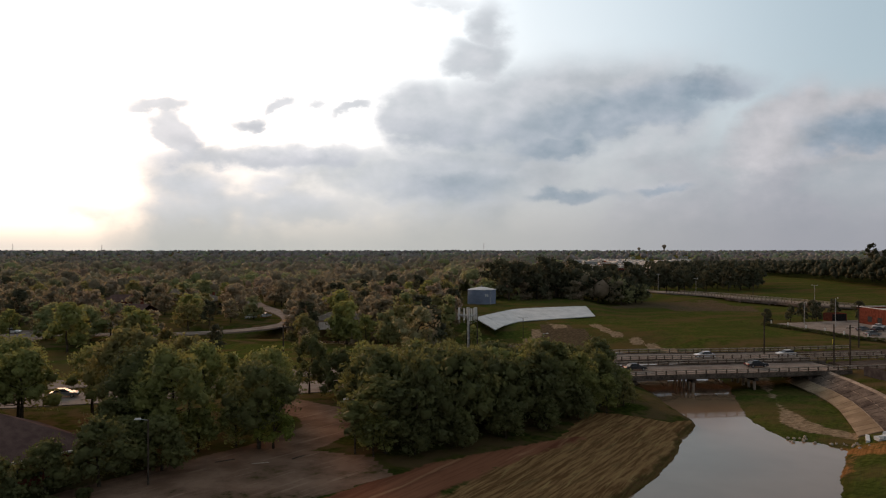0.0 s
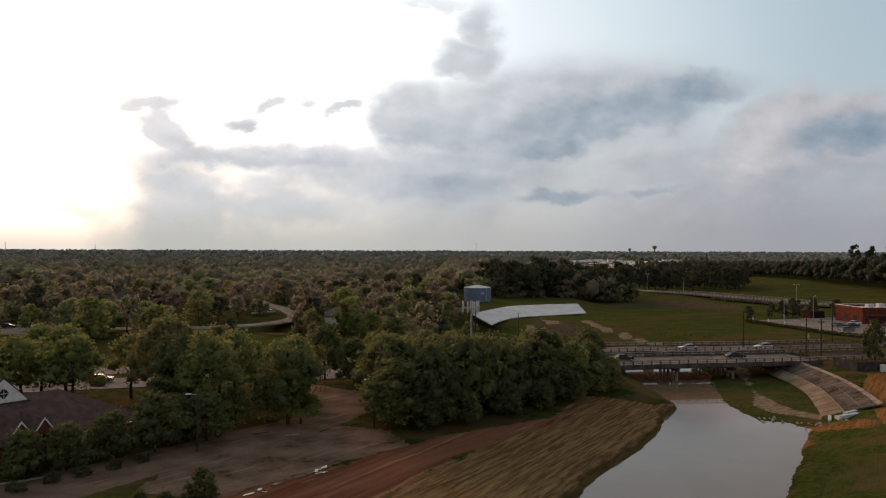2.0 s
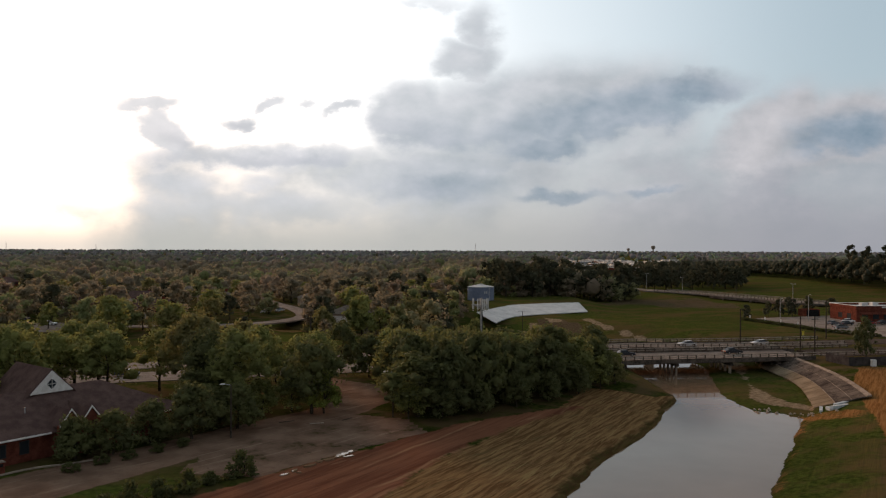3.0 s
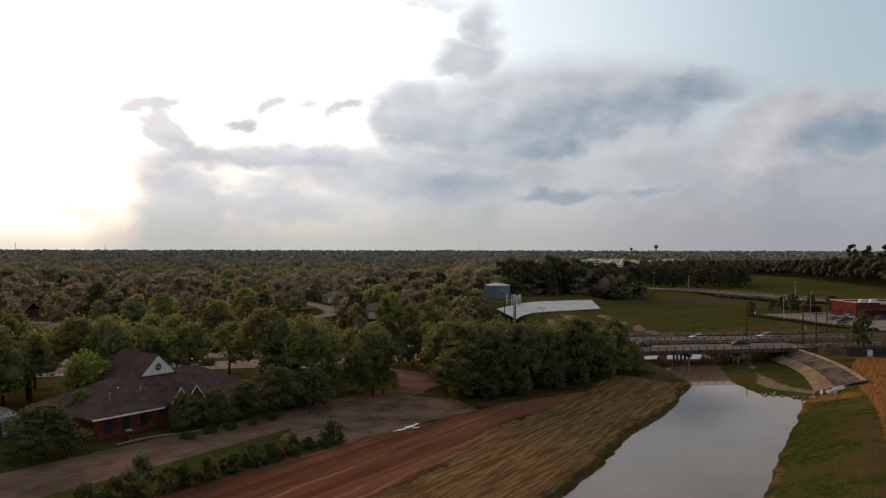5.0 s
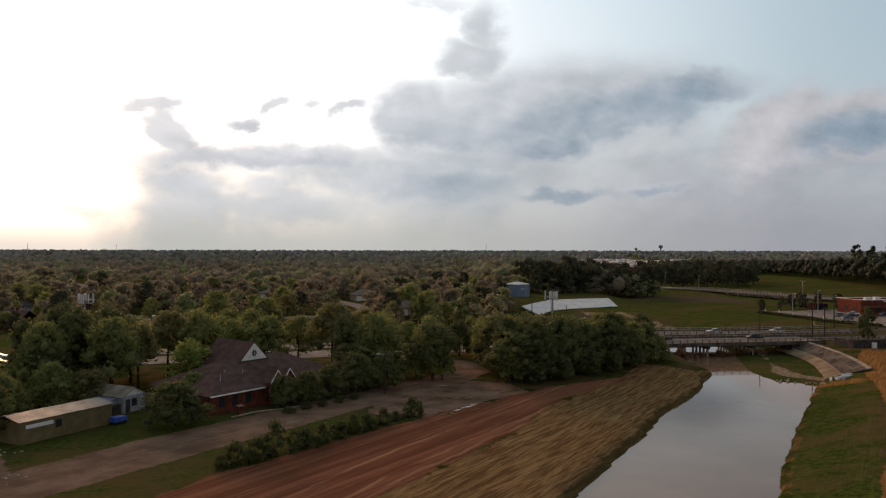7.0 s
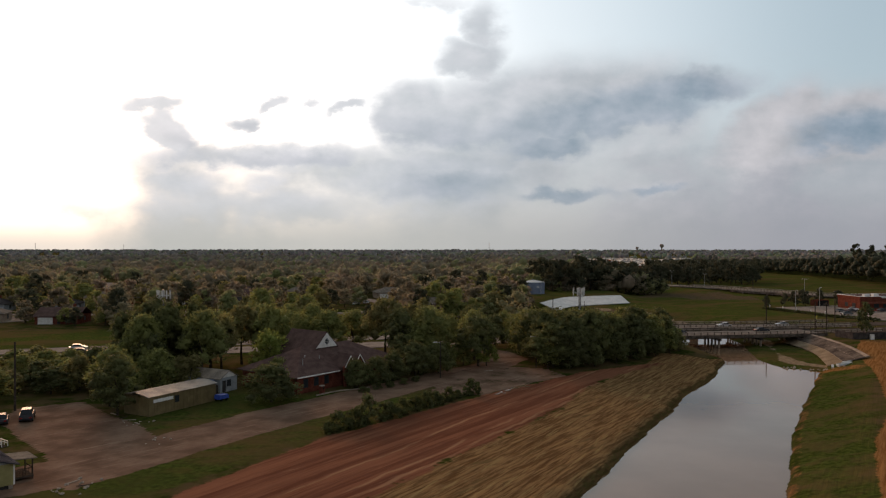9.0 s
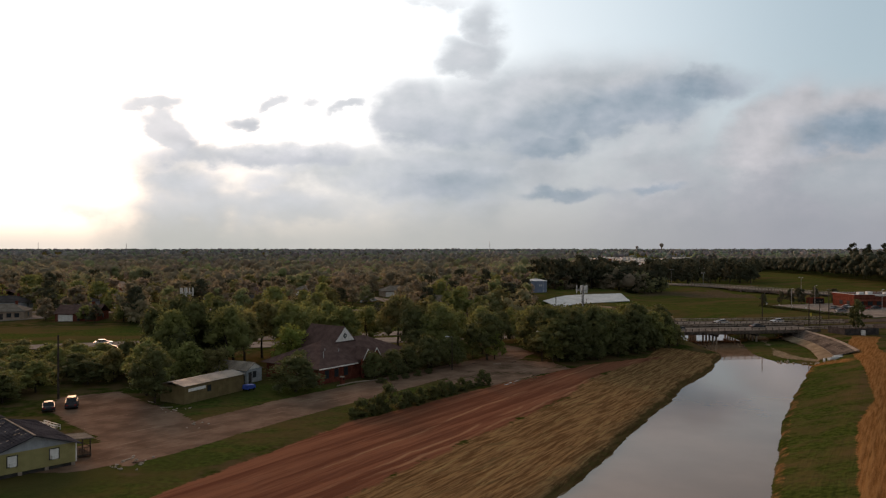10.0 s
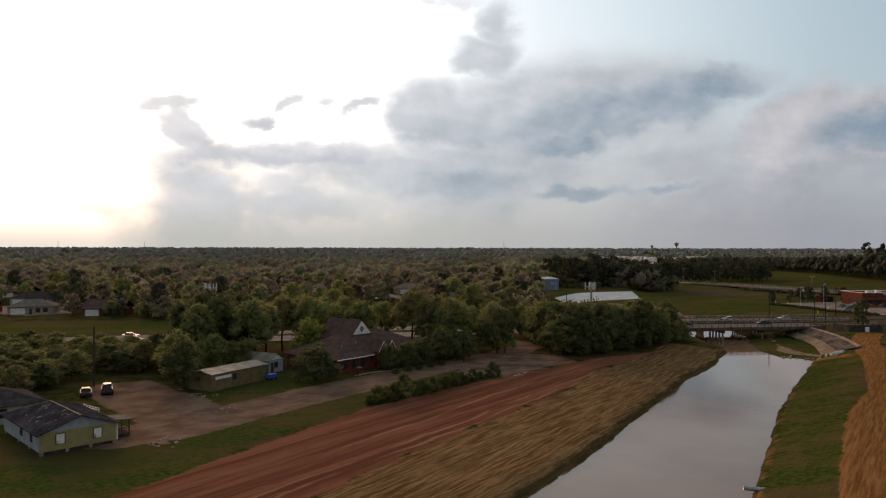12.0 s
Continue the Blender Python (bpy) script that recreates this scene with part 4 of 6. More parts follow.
for x, y, k, s in ((-49.6, 63.6, 2, 0.8), (-47.4, 66.4, 0, 0.7), (-45.2, 68.6, 2, 0.75), (-43, 71.4, 0, 0.7), (-40.8, 74, 2, 0.8)):
    plant(BUSH[k], x, y, s, s * 0.7, x * 50, "clipped low shrub in the planting bed", "bed shrubs")
plant(BROAD[5], 55.8, 73, 0.75, 0.8, 0, "olive green tree beside the dirt track", "")
plant(BROAD[2], 60, 78, 0.6, 0.6, 50, "olive green tree beside the dirt track", "")
plant(BROAD[4], 87.5, 146, 0.62, 0.85, 0, "slim dark tree near the end of the bridge", "")

# tall dark wood behind the tank and along the right horizon
for x, y in scatter([(20, 318), (60, 322), (84, 335), (84, 372), (30, 380), (14, 350)], 7.0, 30):
    s = rng.uniform(1.25, 1.65)
    plant(MID[2], x, y, s * rng.uniform(0.85, 1.15), s * rng.uniform(0.82, 1.06), rng.uniform(0, 360), "tall dark tree in the wood behind the tank", "wood behind the tank")
for x, y in scatter([(88, 432), (128, 425), (165, 425), (188, 450), (215, 520), (150, 520), (95, 470)], 7.5, 44):
    plant(MID[2], x, y, rng.uniform(1.1, 1.6), rng.uniform(1.05, 1.45), rng.uniform(0, 360), "dark tree along the far road", "far road trees")
for x, y in ((304, 533), (311, 530), (307, 541), (318, 536), (325, 528), (332, 535), (340, 530), (350, 533), (346, 522)):
    s = rng.uniform(1.0, 1.22)
    plant(PINE[int(x) % 2], x, y, s, s, rng.uniform(0, 360), "", "pines on the skyline")
for x, y, s in ((119, 256, 0.55), (125, 261, 0.6), (122, 252, 0.6), (133, 262, 0.62), (114, 254, 0.5), (103, 247, 0.45), (140, 258, 0.6)):
    plant(MID[2], x, y, s, s * 1.05, rng.uniform(0, 360), "small dark tree in the car park", "car park trees")
for x, y, k, s in ((-40, 185, 1, 0.5), (-60, 178, 2, 0.6), (-33, 196, 0, 0.85), (-48, 205, 3, 0.8), (3, 205, 0, 0.9), (-8, 196, 2, 0.9), (-20, 200, 1, 0.95), (-25, 190, 0, 0.8), (-5, 215, 3, 1.0), (-14, 225, 0, 1.1), (-2, 240, 2, 0.9), (-8, 255, 1, 1.0), (-12, 275, 0, 1.0), (-5, 290, 3, 1.1), (-16, 300, 2, 1.1), (-3, 318, 1, 1.2), (-20, 240, 2, 1.0), (-28, 215, 1, 1.0), (-36, 230, 0, 1.0)):
    plant(MID[k], x, y, s, s, rng.uniform(0, 360), "broadleaf tree beyond the divided road", "trees beyond the road")

for x, y, k, s in ((-136, 200, 1, 0.9), (-127, 206, 0, 0.8), (-114, 204, 4, 1.0), (-106, 199, 3, 0.9), (-98, 205, 1, 1.0), (-90, 199, 0, 0.95), (-84, 209, 3, 0.85), (-101, 190, 4, 0.8)):
    plant(MID[k], x, y, s, s, rng.uniform(0, 360), "broadleaf tree before the side street", "trees beyond the road")
for x, y, k, s in ((-147, 176, 0, 0.8), (-155, 172, 2, 0.7), (-138, 180, 0, 0.75), (-150, 183, 3, 0.85), (-142, 173, 4, 0.7), (-161, 178, 0, 0.7)):
    plant(MID[k], x, y, s, s * 0.8, x * 31, "round green tree in a clump beyond the field", "trees beyond the road")
HOUSE_SITES = []
for x in np.arange(-330, 0, 27.0):
    for y in np.arange(180, 640, 44.0):
        p = (x + rng.uniform(-6, 6), y + rng.uniform(-8, 8))
        c = np.array([p])
        if abs(side_of(c, STREET)[0]) > 13 and side_of(c, ROAD_B)[0] > 66 and rng.uniform() < (0.62 if p[1] < 420 else 0.4) and p[0] > -0.72 * p[1] - 90 and p[0] < -8:
            HOUSE_SITES.append(p)
clear = [p for p in HOUSE_SITES]
# parking, and gaps that keep it and the streets in the camera's view
CLEARINGS = PARKING + [[(-84, 160), (-46, 172), (-50, 242), (-60, 272), (-72, 262), (-80, 225)], [(-130, 165), (-100, 170), (-116, 200), (-145, 198)], [(-205, 150), (-170, 150), (-180, 190), (-220, 200)], [(-214, 300), (-196, 300), (-206, 345), (-228, 372), (-236, 360)]]


def free(P):
    """Where trees may stand beyond the roads."""
    ok = np.ones(len(P), bool)
    for line, w in ((ROAD_A, 9), (ROAD_B, 8), (STREET, 6), (STREET_FAR, 9), (ROAD_C, 13)):
        ok &= np.abs(side_of(P, line)) > w
    d = side_of(P, ROAD_B)
    ok &= ~((d > 0) & (d < 44) & (P[:, 0] < -15))
    ok &= d > 0
    ok &= ~inside(P, [(-6, 155), (270, 200), (300, 420), (225, 660), (165, 520), (150, 400), (85, 400), (85, 330), (25, 320), (0, 335), (-4, 300), (0, 240)])
    ok &= ~inside(P, [(110, 520), (230, 520), (420, 1150), (180, 1180)])
    ok &= ~inside(P, [(84, 394), (340, 394), (430, 720), (120, 720)])
    ok &= ~((P[:, 1] > 640) & (P[:, 1] < 1250) & (P[:, 0] > P[:, 1] * 0.17) & (P[:, 0] < P[:, 1] * 0.33) & (np.sin(P[:, 1] * 0.021) > -0.75))
    for poly in CLEARINGS:
        ok &= ~inside(P, poly)
    for x, y in clear:
        lean = x / y * (P[:, 1] - y)          # kept open along the camera's line of sight
        ok &= ~((np.abs(P[:, 0] - x - lean) < 9.5) & (P[:, 1] > y - (22 if y < 420 else 24)) & (P[:, 1] < y + 6))
    return ok


def sector(y0, y1, n, wide=0.70, off=60):
    y = np.sqrt(rng.uniform(y0**2, y1**2, n))
    x = rng.uniform(-1, 1, n) * (y * wide + off) - 20
    return np.stack([x, y], 1)


P = sector(165, 345, 1500)
P = P[free(P)]
kept = []
for p in P:
    if len(kept) < 190 and all(np.hypot(*(p - q)) > 8.5 for q in kept):
        kept.append(p)
edge, edge_way = along(ROAD_B, 8.5)
for p, w in zip(edge, edge_way):
    if -190 < p[0] < -22:
        q = p + np.array((-w[1], w[0])) * rng.uniform(48, 60)
        if rng.uniform() < 0.55 and free(q[None])[0]:
            kept.append(q)
def joined_trees(name, rows, label):
    """Copies of the tree kinds, set at places and joined into one mesh for each of their materials."""
    heap = {}
    for kind, x, y, s, sz, yaw in rows:
        for ob in kind.children:
            me = ob.data
            me.calc_loop_triangles()
            v = np.empty(len(me.vertices) * 3, np.float32)
            f = np.empty(len(me.loop_triangles) * 3, np.int32)
            me.vertices.foreach_get("co", v), me.loop_triangles.foreach_get("vertices", f)
            v = v.reshape(-1, 3)
            c, n = math.cos(radians(yaw)), math.sin(radians(yaw))
            w = np.stack([x + s * (c * v[:, 0] - n * v[:, 1]), y + s * (n * v[:, 0] + c * v[:, 1]), sz * v[:, 2]], 1)
            heap.setdefault(me.materials[0].name, []).append((w, f.reshape(-1, 3), me.materials[0]))
    for bits in heap.values():
        start = np.cumsum([0] + [len(b[0]) for b in bits])
        me = array_mesh(name, np.vstack([b[0] for b in bits]), np.vstack([b[1] + o for b, o in zip(bits, start)]), bits[0][2])
        tagged(new(name, me), label, "trees", "", "stuff")


rows = []
for x, y in kept:
    s = rng.uniform(0.8, 1.35)
    rows.append((MID[(0, 1, 2, 3, 4, 1, 4)[rng.integers(0, 7)]], x, y, s * 1.1, min(s, 1.15) * rng.uniform(0.85, 1.05), rng.uniform(0, 360)))
joined_trees("street_trees", rows, "broadleaf trees of many sizes among the houses")
near_kept = np.array(kept)


def far_wood(name, P, hs, rs, mat, label, sprays=0, blobs=3, lump=(0.55, 0.8), size=0.75):
    """Distant woods: crowns of rough lumps with loose sprays on them, joined into one mesh."""
    n, m = len(P), len(ICO_V)
    vs, fs, o, lumps = [], [], 0, []
    z = levels(P)[0] if n < 9000 else np.zeros(n)
    for k in range(blobs):
        q = (k + 0.5) / blobs
        off = rng.normal(size=(n, 2)) * rs[:, None] * (0.46 * (1.15 - 0.75 * q))
        r = rs * rng.uniform(*lump, n)
        c = np.c_[P + off, z + hs * (0.30 + 0.52 * q)]
        v = ICO_V[None] * (r[:, None, None] * rng.uniform(0.7, 1.15, (n, m, 1))) + c[:, None]
        vs.append(v.reshape(-1, 3))
        fs.append((ICO_F[None] + m * np.arange(n)[:, None, None]).reshape(-1, 3) + o)
        o += m * n
        lumps.append((c, r))
    if sprays:
        q, f = leaves_on(rng, np.vstack([c for c, _ in lumps]), np.concatenate([r for _, r in lumps]) * 1.1, n * sprays, size)
        vs.append(q)
        fs.append(np.concatenate([f[:, (0, 1, 2)], f[:, (0, 2, 3)]]) + o)
    ob = new(name, array_mesh(name, np.vstack(vs), np.vstack(fs), mat, True))
    return tagged(ob, label, "trees", "", "stuff")


def jittered(y0, y1, gap, wide=0.70, off=70):
    """Places on a loose grid that fills the view between two distances."""
    gx, gy = np.meshgrid(np.arange(-y1 * wide - off, y1 * wide + off, gap), np.arange(y0, y1, gap))
    Q = np.stack([gx.ravel(), gy.ravel()], 1) + rng.uniform(-0.42, 0.42, (gx.size, 2)) * gap
    return Q[np.abs(Q[:, 0] + 20) < Q[:, 1] * wide + off]


P = jittered(335, 530, 14.0)
P = P[free(P)]
P = P[rng.uniform(size=len(P)) < 0.86]
d = np.array([np.min(np.hypot(*(near_kept - p).T)) for p in P])
P = P[d > 6.5]
far_wood("suburban_trees", P, rng.uniform(7, 13, len(P)), rng.uniform(5.5, 10.5, len(P)), LEAF_FAR_HAZE, "dense green trees among far houses", int(130000 / len(P)), 11, (0.22, 0.42), 0.68)
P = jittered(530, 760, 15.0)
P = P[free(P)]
far_wood("middle_woods", P, rng.uniform(6, 13, len(P)), rng.uniform(6, 10, len(P)), LEAF_FAR_HAZE, "olive woods among distant roofs", 16, 5, (0.32, 0.55), 0.9)
P = jittered(760, 1250, 16.0)
P = P[free(P)]
far_wood("far_woods", P, rng.uniform(6, 13, len(P)), rng.uniform(6, 10.5, len(P)), LEAF_WOODS_HAZE, "hazy olive woods towards the horizon", 6, 4, (0.35, 0.6), 1.1)
P = sector(1250, 4650, 3600)
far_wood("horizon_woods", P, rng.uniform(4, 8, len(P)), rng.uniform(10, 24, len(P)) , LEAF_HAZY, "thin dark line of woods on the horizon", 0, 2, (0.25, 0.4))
P = np.array(scatter([(190, 640), (268, 640), (262, 520), (240, 405), (236, 372), (300, 345), (430, 400), (410, 560), (380, 760), (200, 760)], 6.8, 1150))
far_wood("right_forest", P, np.interp(P[:, 1], (380, 450, 520, 640), (22, 19.5, 16, 13)) * rng.uniform(0.82, 1.15, len(P)), rng.uniform(4, 6, len(P)), LEAF_PINE, "tall dark forest behind the levee", 60, 7, (0.3, 0.5), 0.7)


# ---- bridges, rails and banks ----
def line_at(line, x):
    """The point of a road's centre line at x, and its heading."""
    pts, way = along(line, 1.0)
    i = int(np.argmin(np.abs(pts[:, 0] - x)))
    return pts[i], way[i]


def rail_run(parent, line, off, x0, x1, z, post_mesh, mat):
    """Posts and three long rails along a road's edge."""
    pts, way = along(line, 2.2)
    keep = (pts[:, 0] >= x0) & (pts[:, 0] <= x1)
    pts, way = pts[keep], way[keep]
    edge = pts + np.stack([-way[:, 1], way[:, 0]], 1) * off
    for p, w in zip(edge, way):
        part("post", post_mesh, mat, parent, "", pose(p[0], p[1], z, 0, 0, math.degrees(math.atan2(w[1], w[0]))))
    for lo, hi, t in ((0.32, 0.50, 0.07), (0.78, 0.98, 0.09)):
        n = np.stack([-way[:, 1], way[:, 0]], 1) * t
        vs = [v for e, m in zip(edge, n) for v in ((*(e - m), z + lo), (*(e + m), z + lo), (*(e + m), z + hi), (*(e - m), z + hi))]
        last = 4 * (len(edge) - 1)
        g = G().add(vs, [(3, 2, 1, 0), (last, last + 1, last + 2, last + 3)] + [(4 * i + a, 4 * i + b, 4 * i + 4 + b, 4 * i + 4 + a) for i in range(len(edge) - 1) for a, b in ((0, 1), (1, 2), (2, 3), (3, 0))])
        part("rail", g, mat, parent)


POST = G().box(-0.10, -0.12, 0, 0.10, 0.12, 0.92).mesh("post", CONC_DARK)
RAIL_MAT = worn("weathered_rail", (0.22, 0.18, 0.145), (0.38, 0.32, 0.265), 0.85, 0.8, 9)


DECK = worn("worn_deck", (0.150, 0.118, 0.100), (0.250, 0.200, 0.168), 0.9, 0.25, 5)


def bridge(line, width, bents):
    t = thing("bridge", pose(0, 0, 0), "low concrete road bridge on rows of columns over muddy water", "bridge", "road bridges")
    part("deck", ribbon(line, width + 1.2, -0.22, 0.16, 4, BR0 - 1, BR1 + 1), DECK, t, "grey asphalt deck")
    # girders, kerbs, pier caps and abutments are in the darker concrete
    for off in np.linspace(-width / 2 + 0.4, width / 2 - 0.4, 5):
        pts, way = along(line, 4)
        shifted = pts + np.stack([-way[:, 1], way[:, 0]], 1) * off
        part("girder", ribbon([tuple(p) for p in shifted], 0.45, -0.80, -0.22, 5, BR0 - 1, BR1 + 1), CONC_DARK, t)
    for s in (-1, 1):
        pts, way = along(line, 4)
        shifted = pts + np.stack([-way[:, 1], way[:, 0]], 1) * s * (width / 2 + 0.55)
        part("kerb", ribbon([tuple(p) for p in shifted], 0.35, -0.5, 0.40, 4, BR0 - 1, BR1 + 1), CONC_DARK, t)
        rail_run(t, line, s * (width / 2 + 0.55), BR0 - 8, BR1 + 18, 0.30, POST, RAIL_MAT)
    for x in bents:
        p, w = line_at(line, x)
        m = pose(p[0], p[1], 0, 0, 0, math.degrees(math.atan2(w[1], w[0])) - 6)
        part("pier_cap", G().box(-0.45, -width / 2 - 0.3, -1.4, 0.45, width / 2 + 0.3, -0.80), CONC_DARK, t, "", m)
        for y in np.linspace(-width / 2 + 0.5, width / 2 - 0.5, 5):
            part("column", G().tube((0, y, -6), (0, y, -1.4), 0.30, 0.30, 12), CONC, t, "", m)
    for x in (BR0, BR1):
        p, w = line_at(line, x)
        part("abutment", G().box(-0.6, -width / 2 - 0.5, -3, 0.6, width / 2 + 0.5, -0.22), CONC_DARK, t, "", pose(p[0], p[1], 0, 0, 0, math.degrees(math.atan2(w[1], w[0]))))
    return t


bridge(ROAD_A, 11.0, (32, 44.5, 57.5, 69))
bridge(ROAD_B, 9.0, (33.5, 38, 46, 59, 70.5))


far_bridge = thing("bridge", pose(0, 0, 0), "far concrete overpass with pale railings across the drain", "bridge", "road bridges")
for s in (-1, 1):
    pts, way = along(ROAD_C, 4)
    shifted = [tuple(p) for p in pts + np.stack([-way[:, 1], way[:, 0]], 1) * s * 5.2]
    # shaded underside put into the dark colour of these girders
    part("girder", ribbon(shifted, 0.4, 0.75, 1.7, 5, 126, 151), CONC_DARK, far_bridge)
    rail_run(far_bridge, ROAD_C, s * 5.2, 112, 160, 2.1, POST, RAIL_MAT)
for x in (134, 141, 148):
    p, w = line_at(ROAD_C, x)
    for off in (-3.8, 0, 3.8):
        part("column", G().tube((p[0] - w[1] * off, p[1] + w[0] * off, -1), (p[0] - w[1] * off, p[1] + w[0] * off, 1.6), 0.45, 0.45, 10), CONC, far_bridge)


def lined_slope(name, foot, top, rows, cols, label, mats, lift=0.10, gap=0.04):
    """A paved slope of slabs with open joints, between a foot line and a top line."""
    t = tagged(new(name), label, "paved slope", "", "structure")
    f, _ = along(foot, n=cols + 1)
    u, _ = along(top, n=cols + 1)
    cuts = rows
    sheet = G()
    for j in range(cols):
        sheet.add([Vector(p) + Vector((0, 0, lift - 0.05)) for p in (f[j], f[j + 1], u[j + 1], u[j])], [(0, 1, 2, 3)])
    part("bedding", sheet, CONC, t, "pale concrete showing in the joints")
    for j in range(cols):
        for i in range(len(cuts) - 1):
            quad = []
            for jj, a in ((j, cuts[i]), (j + 1, cuts[i]), (j + 1, cuts[i + 1]), (j, cuts[i + 1])):
                quad.append(Vector(f[jj]) * (1 - a) + Vector(u[jj]) * a)
            mid = sum(quad, Vector((0, 0, 0))) / 4
            up = (quad[1] - quad[0]).cross(quad[3] - quad[0]).normalized()
            if up.z < 0:
                up = -up
            k = rng.uniform(-0.02, 0.03)
            quad = [q + (mid - q).normalized() * gap + up * (lift + k) for q in quad]
            part("slab", G().loft([q - up * 0.25 for q in quad], quad), mats[i], t)
    return t


lined_slope("lined_bank", [(67.5, 156, -2.9), (67.0, 149, -2.95), (66.6, 140, -3.0), (64.6, 130, -3.0), (60.9, 119.3, -3.0), (57.3, 110, -2.9)],
            [(74, 154, 0.0), (73.4, 148, -0.15), (72.9, 140, -0.2), (71.3, 129, -0.2), (68.8, 118, -0.25), (65.6, 107.5, -0.3)],
            (0.0, 0.40, 0.70, 0.96, 1.06), 17, "curved bank lined with stained concrete slabs", (SILT, CONC_DARK, CONC_DARK, CONC), 0.22, 0.11)
lined_slope("lined_slope", [(*p, 0.25) for p in WALL_FOOT], [(*p, 2.75) for p in WALL_TOP], (0, 0.34, 0.67, 1.0), 15, "white concrete slabs lining a grass berm", (CONC_PALE,) * 3, 0.25, 0.03)
for i, (x, y, l, w, a, tilt) in enumerate(((57.2, 107.4, 4.2, 0.5, 62, 3), (59.6, 105.9, 4.6, 0.7, 30, -4), (60.8, 107.6, 4.4, 0.5, 35, 4), (57.9, 105.2, 1.6, 1.1, 10, 6))):
    g = G().loft([(-l / 2, -w / 2, -0.2), (l / 2, -w / 2 * 0.8, -0.2), (l / 2, w / 2, -0.2), (-l / 2, w / 2 * 0.9, -0.2)], [(-l / 2, -w / 2, 0.3), (l / 2, -w / 2, 0.22), (l / 2, w / 2, 0.26), (-l / 2, w / 2, 0.3)])
    tagged(part("concrete_block", g, CONC_PALE, None, "", pose(x, y, ground_at(x, y) + 0.15, tilt, 0, a)), "broken pale concrete slab at the foot of the bank", "concrete block", "broken slabs")
for i in range(26):
    x, y = (55 + rng.uniform(-3, 3), 105.5 + rng.uniform(-3, 2.5)) if i < 14 else (rng.uniform(47, 51), 109.5 + rng.uniform(-1, 2))
    v = ICO_V * rng.uniform(0.6, 1.2, (12, 1)) * rng.uniform(0.15, 0.34)
    tagged(part("stone", array_mesh("stone", v, ICO_F, GRAVELLY), GRAVELLY, None, "", pose(x, y, max(ground_at(x, y), WATER_Z) + 0.05)), "rough pale stone at the water's edge", "stone", "shore stones")

pipe = thing("drain_pipe", pose(-2.6, 3.4, -2.75, 0, 4, -10), "corrugated steel drain pipe sticking out of the bank", "pipe")
g = G()
for i in range(14):
    g.tube((-1.4 + i * 0.25, 0, 0), (-1.15 + i * 0.25, 0, 0), 0.30 if i % 2 else 0.27, 0.27 if i % 2 else 0.30, 12)
part("barrel", g, STEEL, pipe)


PUDDLE = (-20.6, 71.4)


def puddle(x, y, l, w, a, seed):
    r = np.random.default_rng(seed)
    pts = [(math.cos(k) * l * r.uniform(0.55, 1.1), math.sin(k) * w * r.uniform(0.55, 1.1)) for k in np.arange(0, 6.283, 0.35)]
    c, s = math.cos(radians(a)), math.sin(radians(a))
    z = max(ground_at(x + i, y + j) for i in (-1, 0, 1) for j in (-1, 0, 1)) + 0.03
    g = G().loft([(x + c * p - s * q, y + s * p + c * q, z - 0.3) for p, q in pts], [(x + c * p - s * q, y + s * p + c * q, z) for p, q in pts])
    structure("puddle", g, WATER, "shallow rain puddle on the red soil", "puddle")


for dx, dy, l, w, a, seed in ((0, 0, 1.5, 0.55, 55, 1), (-1.2, -1.8, 0.9, 0.45, 40, 2), (-2.1, -2.8, 0.5, 0.3, 60, 3), (-3.0, -4.4, 0.9, 0.28, 50, 4), (-4.4, -6.4, 0.6, 0.3, 70, 5),
                              (-5.2, -7.8, 0.8, 0.22, 45, 6), (1.0, 1.6, 0.7, 0.35, 70, 7), (-3.8, -7.0, 0.35, 0.2, 0, 8), (0.9, -0.3, 0.8, 0.3, 20, 9)):
    row = (PUDDLE[0] + dx, PUDDLE[1] + dy, l, w, a, seed)
    puddle(*row)


# ---- buildings ----
def gable_roof(g, x0, x1, y0, y1, ze, zr, over=0.4, t=0.16, axis="x"):
    """Two roof plates over a rectangle, the ridge along the given axis."""
    if axis == "x":
        ym, k = (y0 + y1) / 2, (zr - ze) / ((y1 - y0) / 2)
        for s in (-1, 1):
            ye = (y0 - over) if s < 0 else (y1 + over)
            g.slab([(x0 - over, ye, ze - k * over), (x1 + over, ye, ze - k * over), (x1 + over, ym, zr), (x0 - over, ym, zr)][:: -s], t)
    else:
        xm, k = (x0 + x1) / 2, (zr - ze) / ((x1 - x0) / 2)
        for s in (-1, 1):
            xe = (x0 - over) if s < 0 else (x1 + over)
            g.slab([(xe, y0 - over, ze - k * over), (xe, y1 + over, ze - k * over), (xm, y1 + over, zr), (xm, y0 - over, zr)][::s], t)
    return g


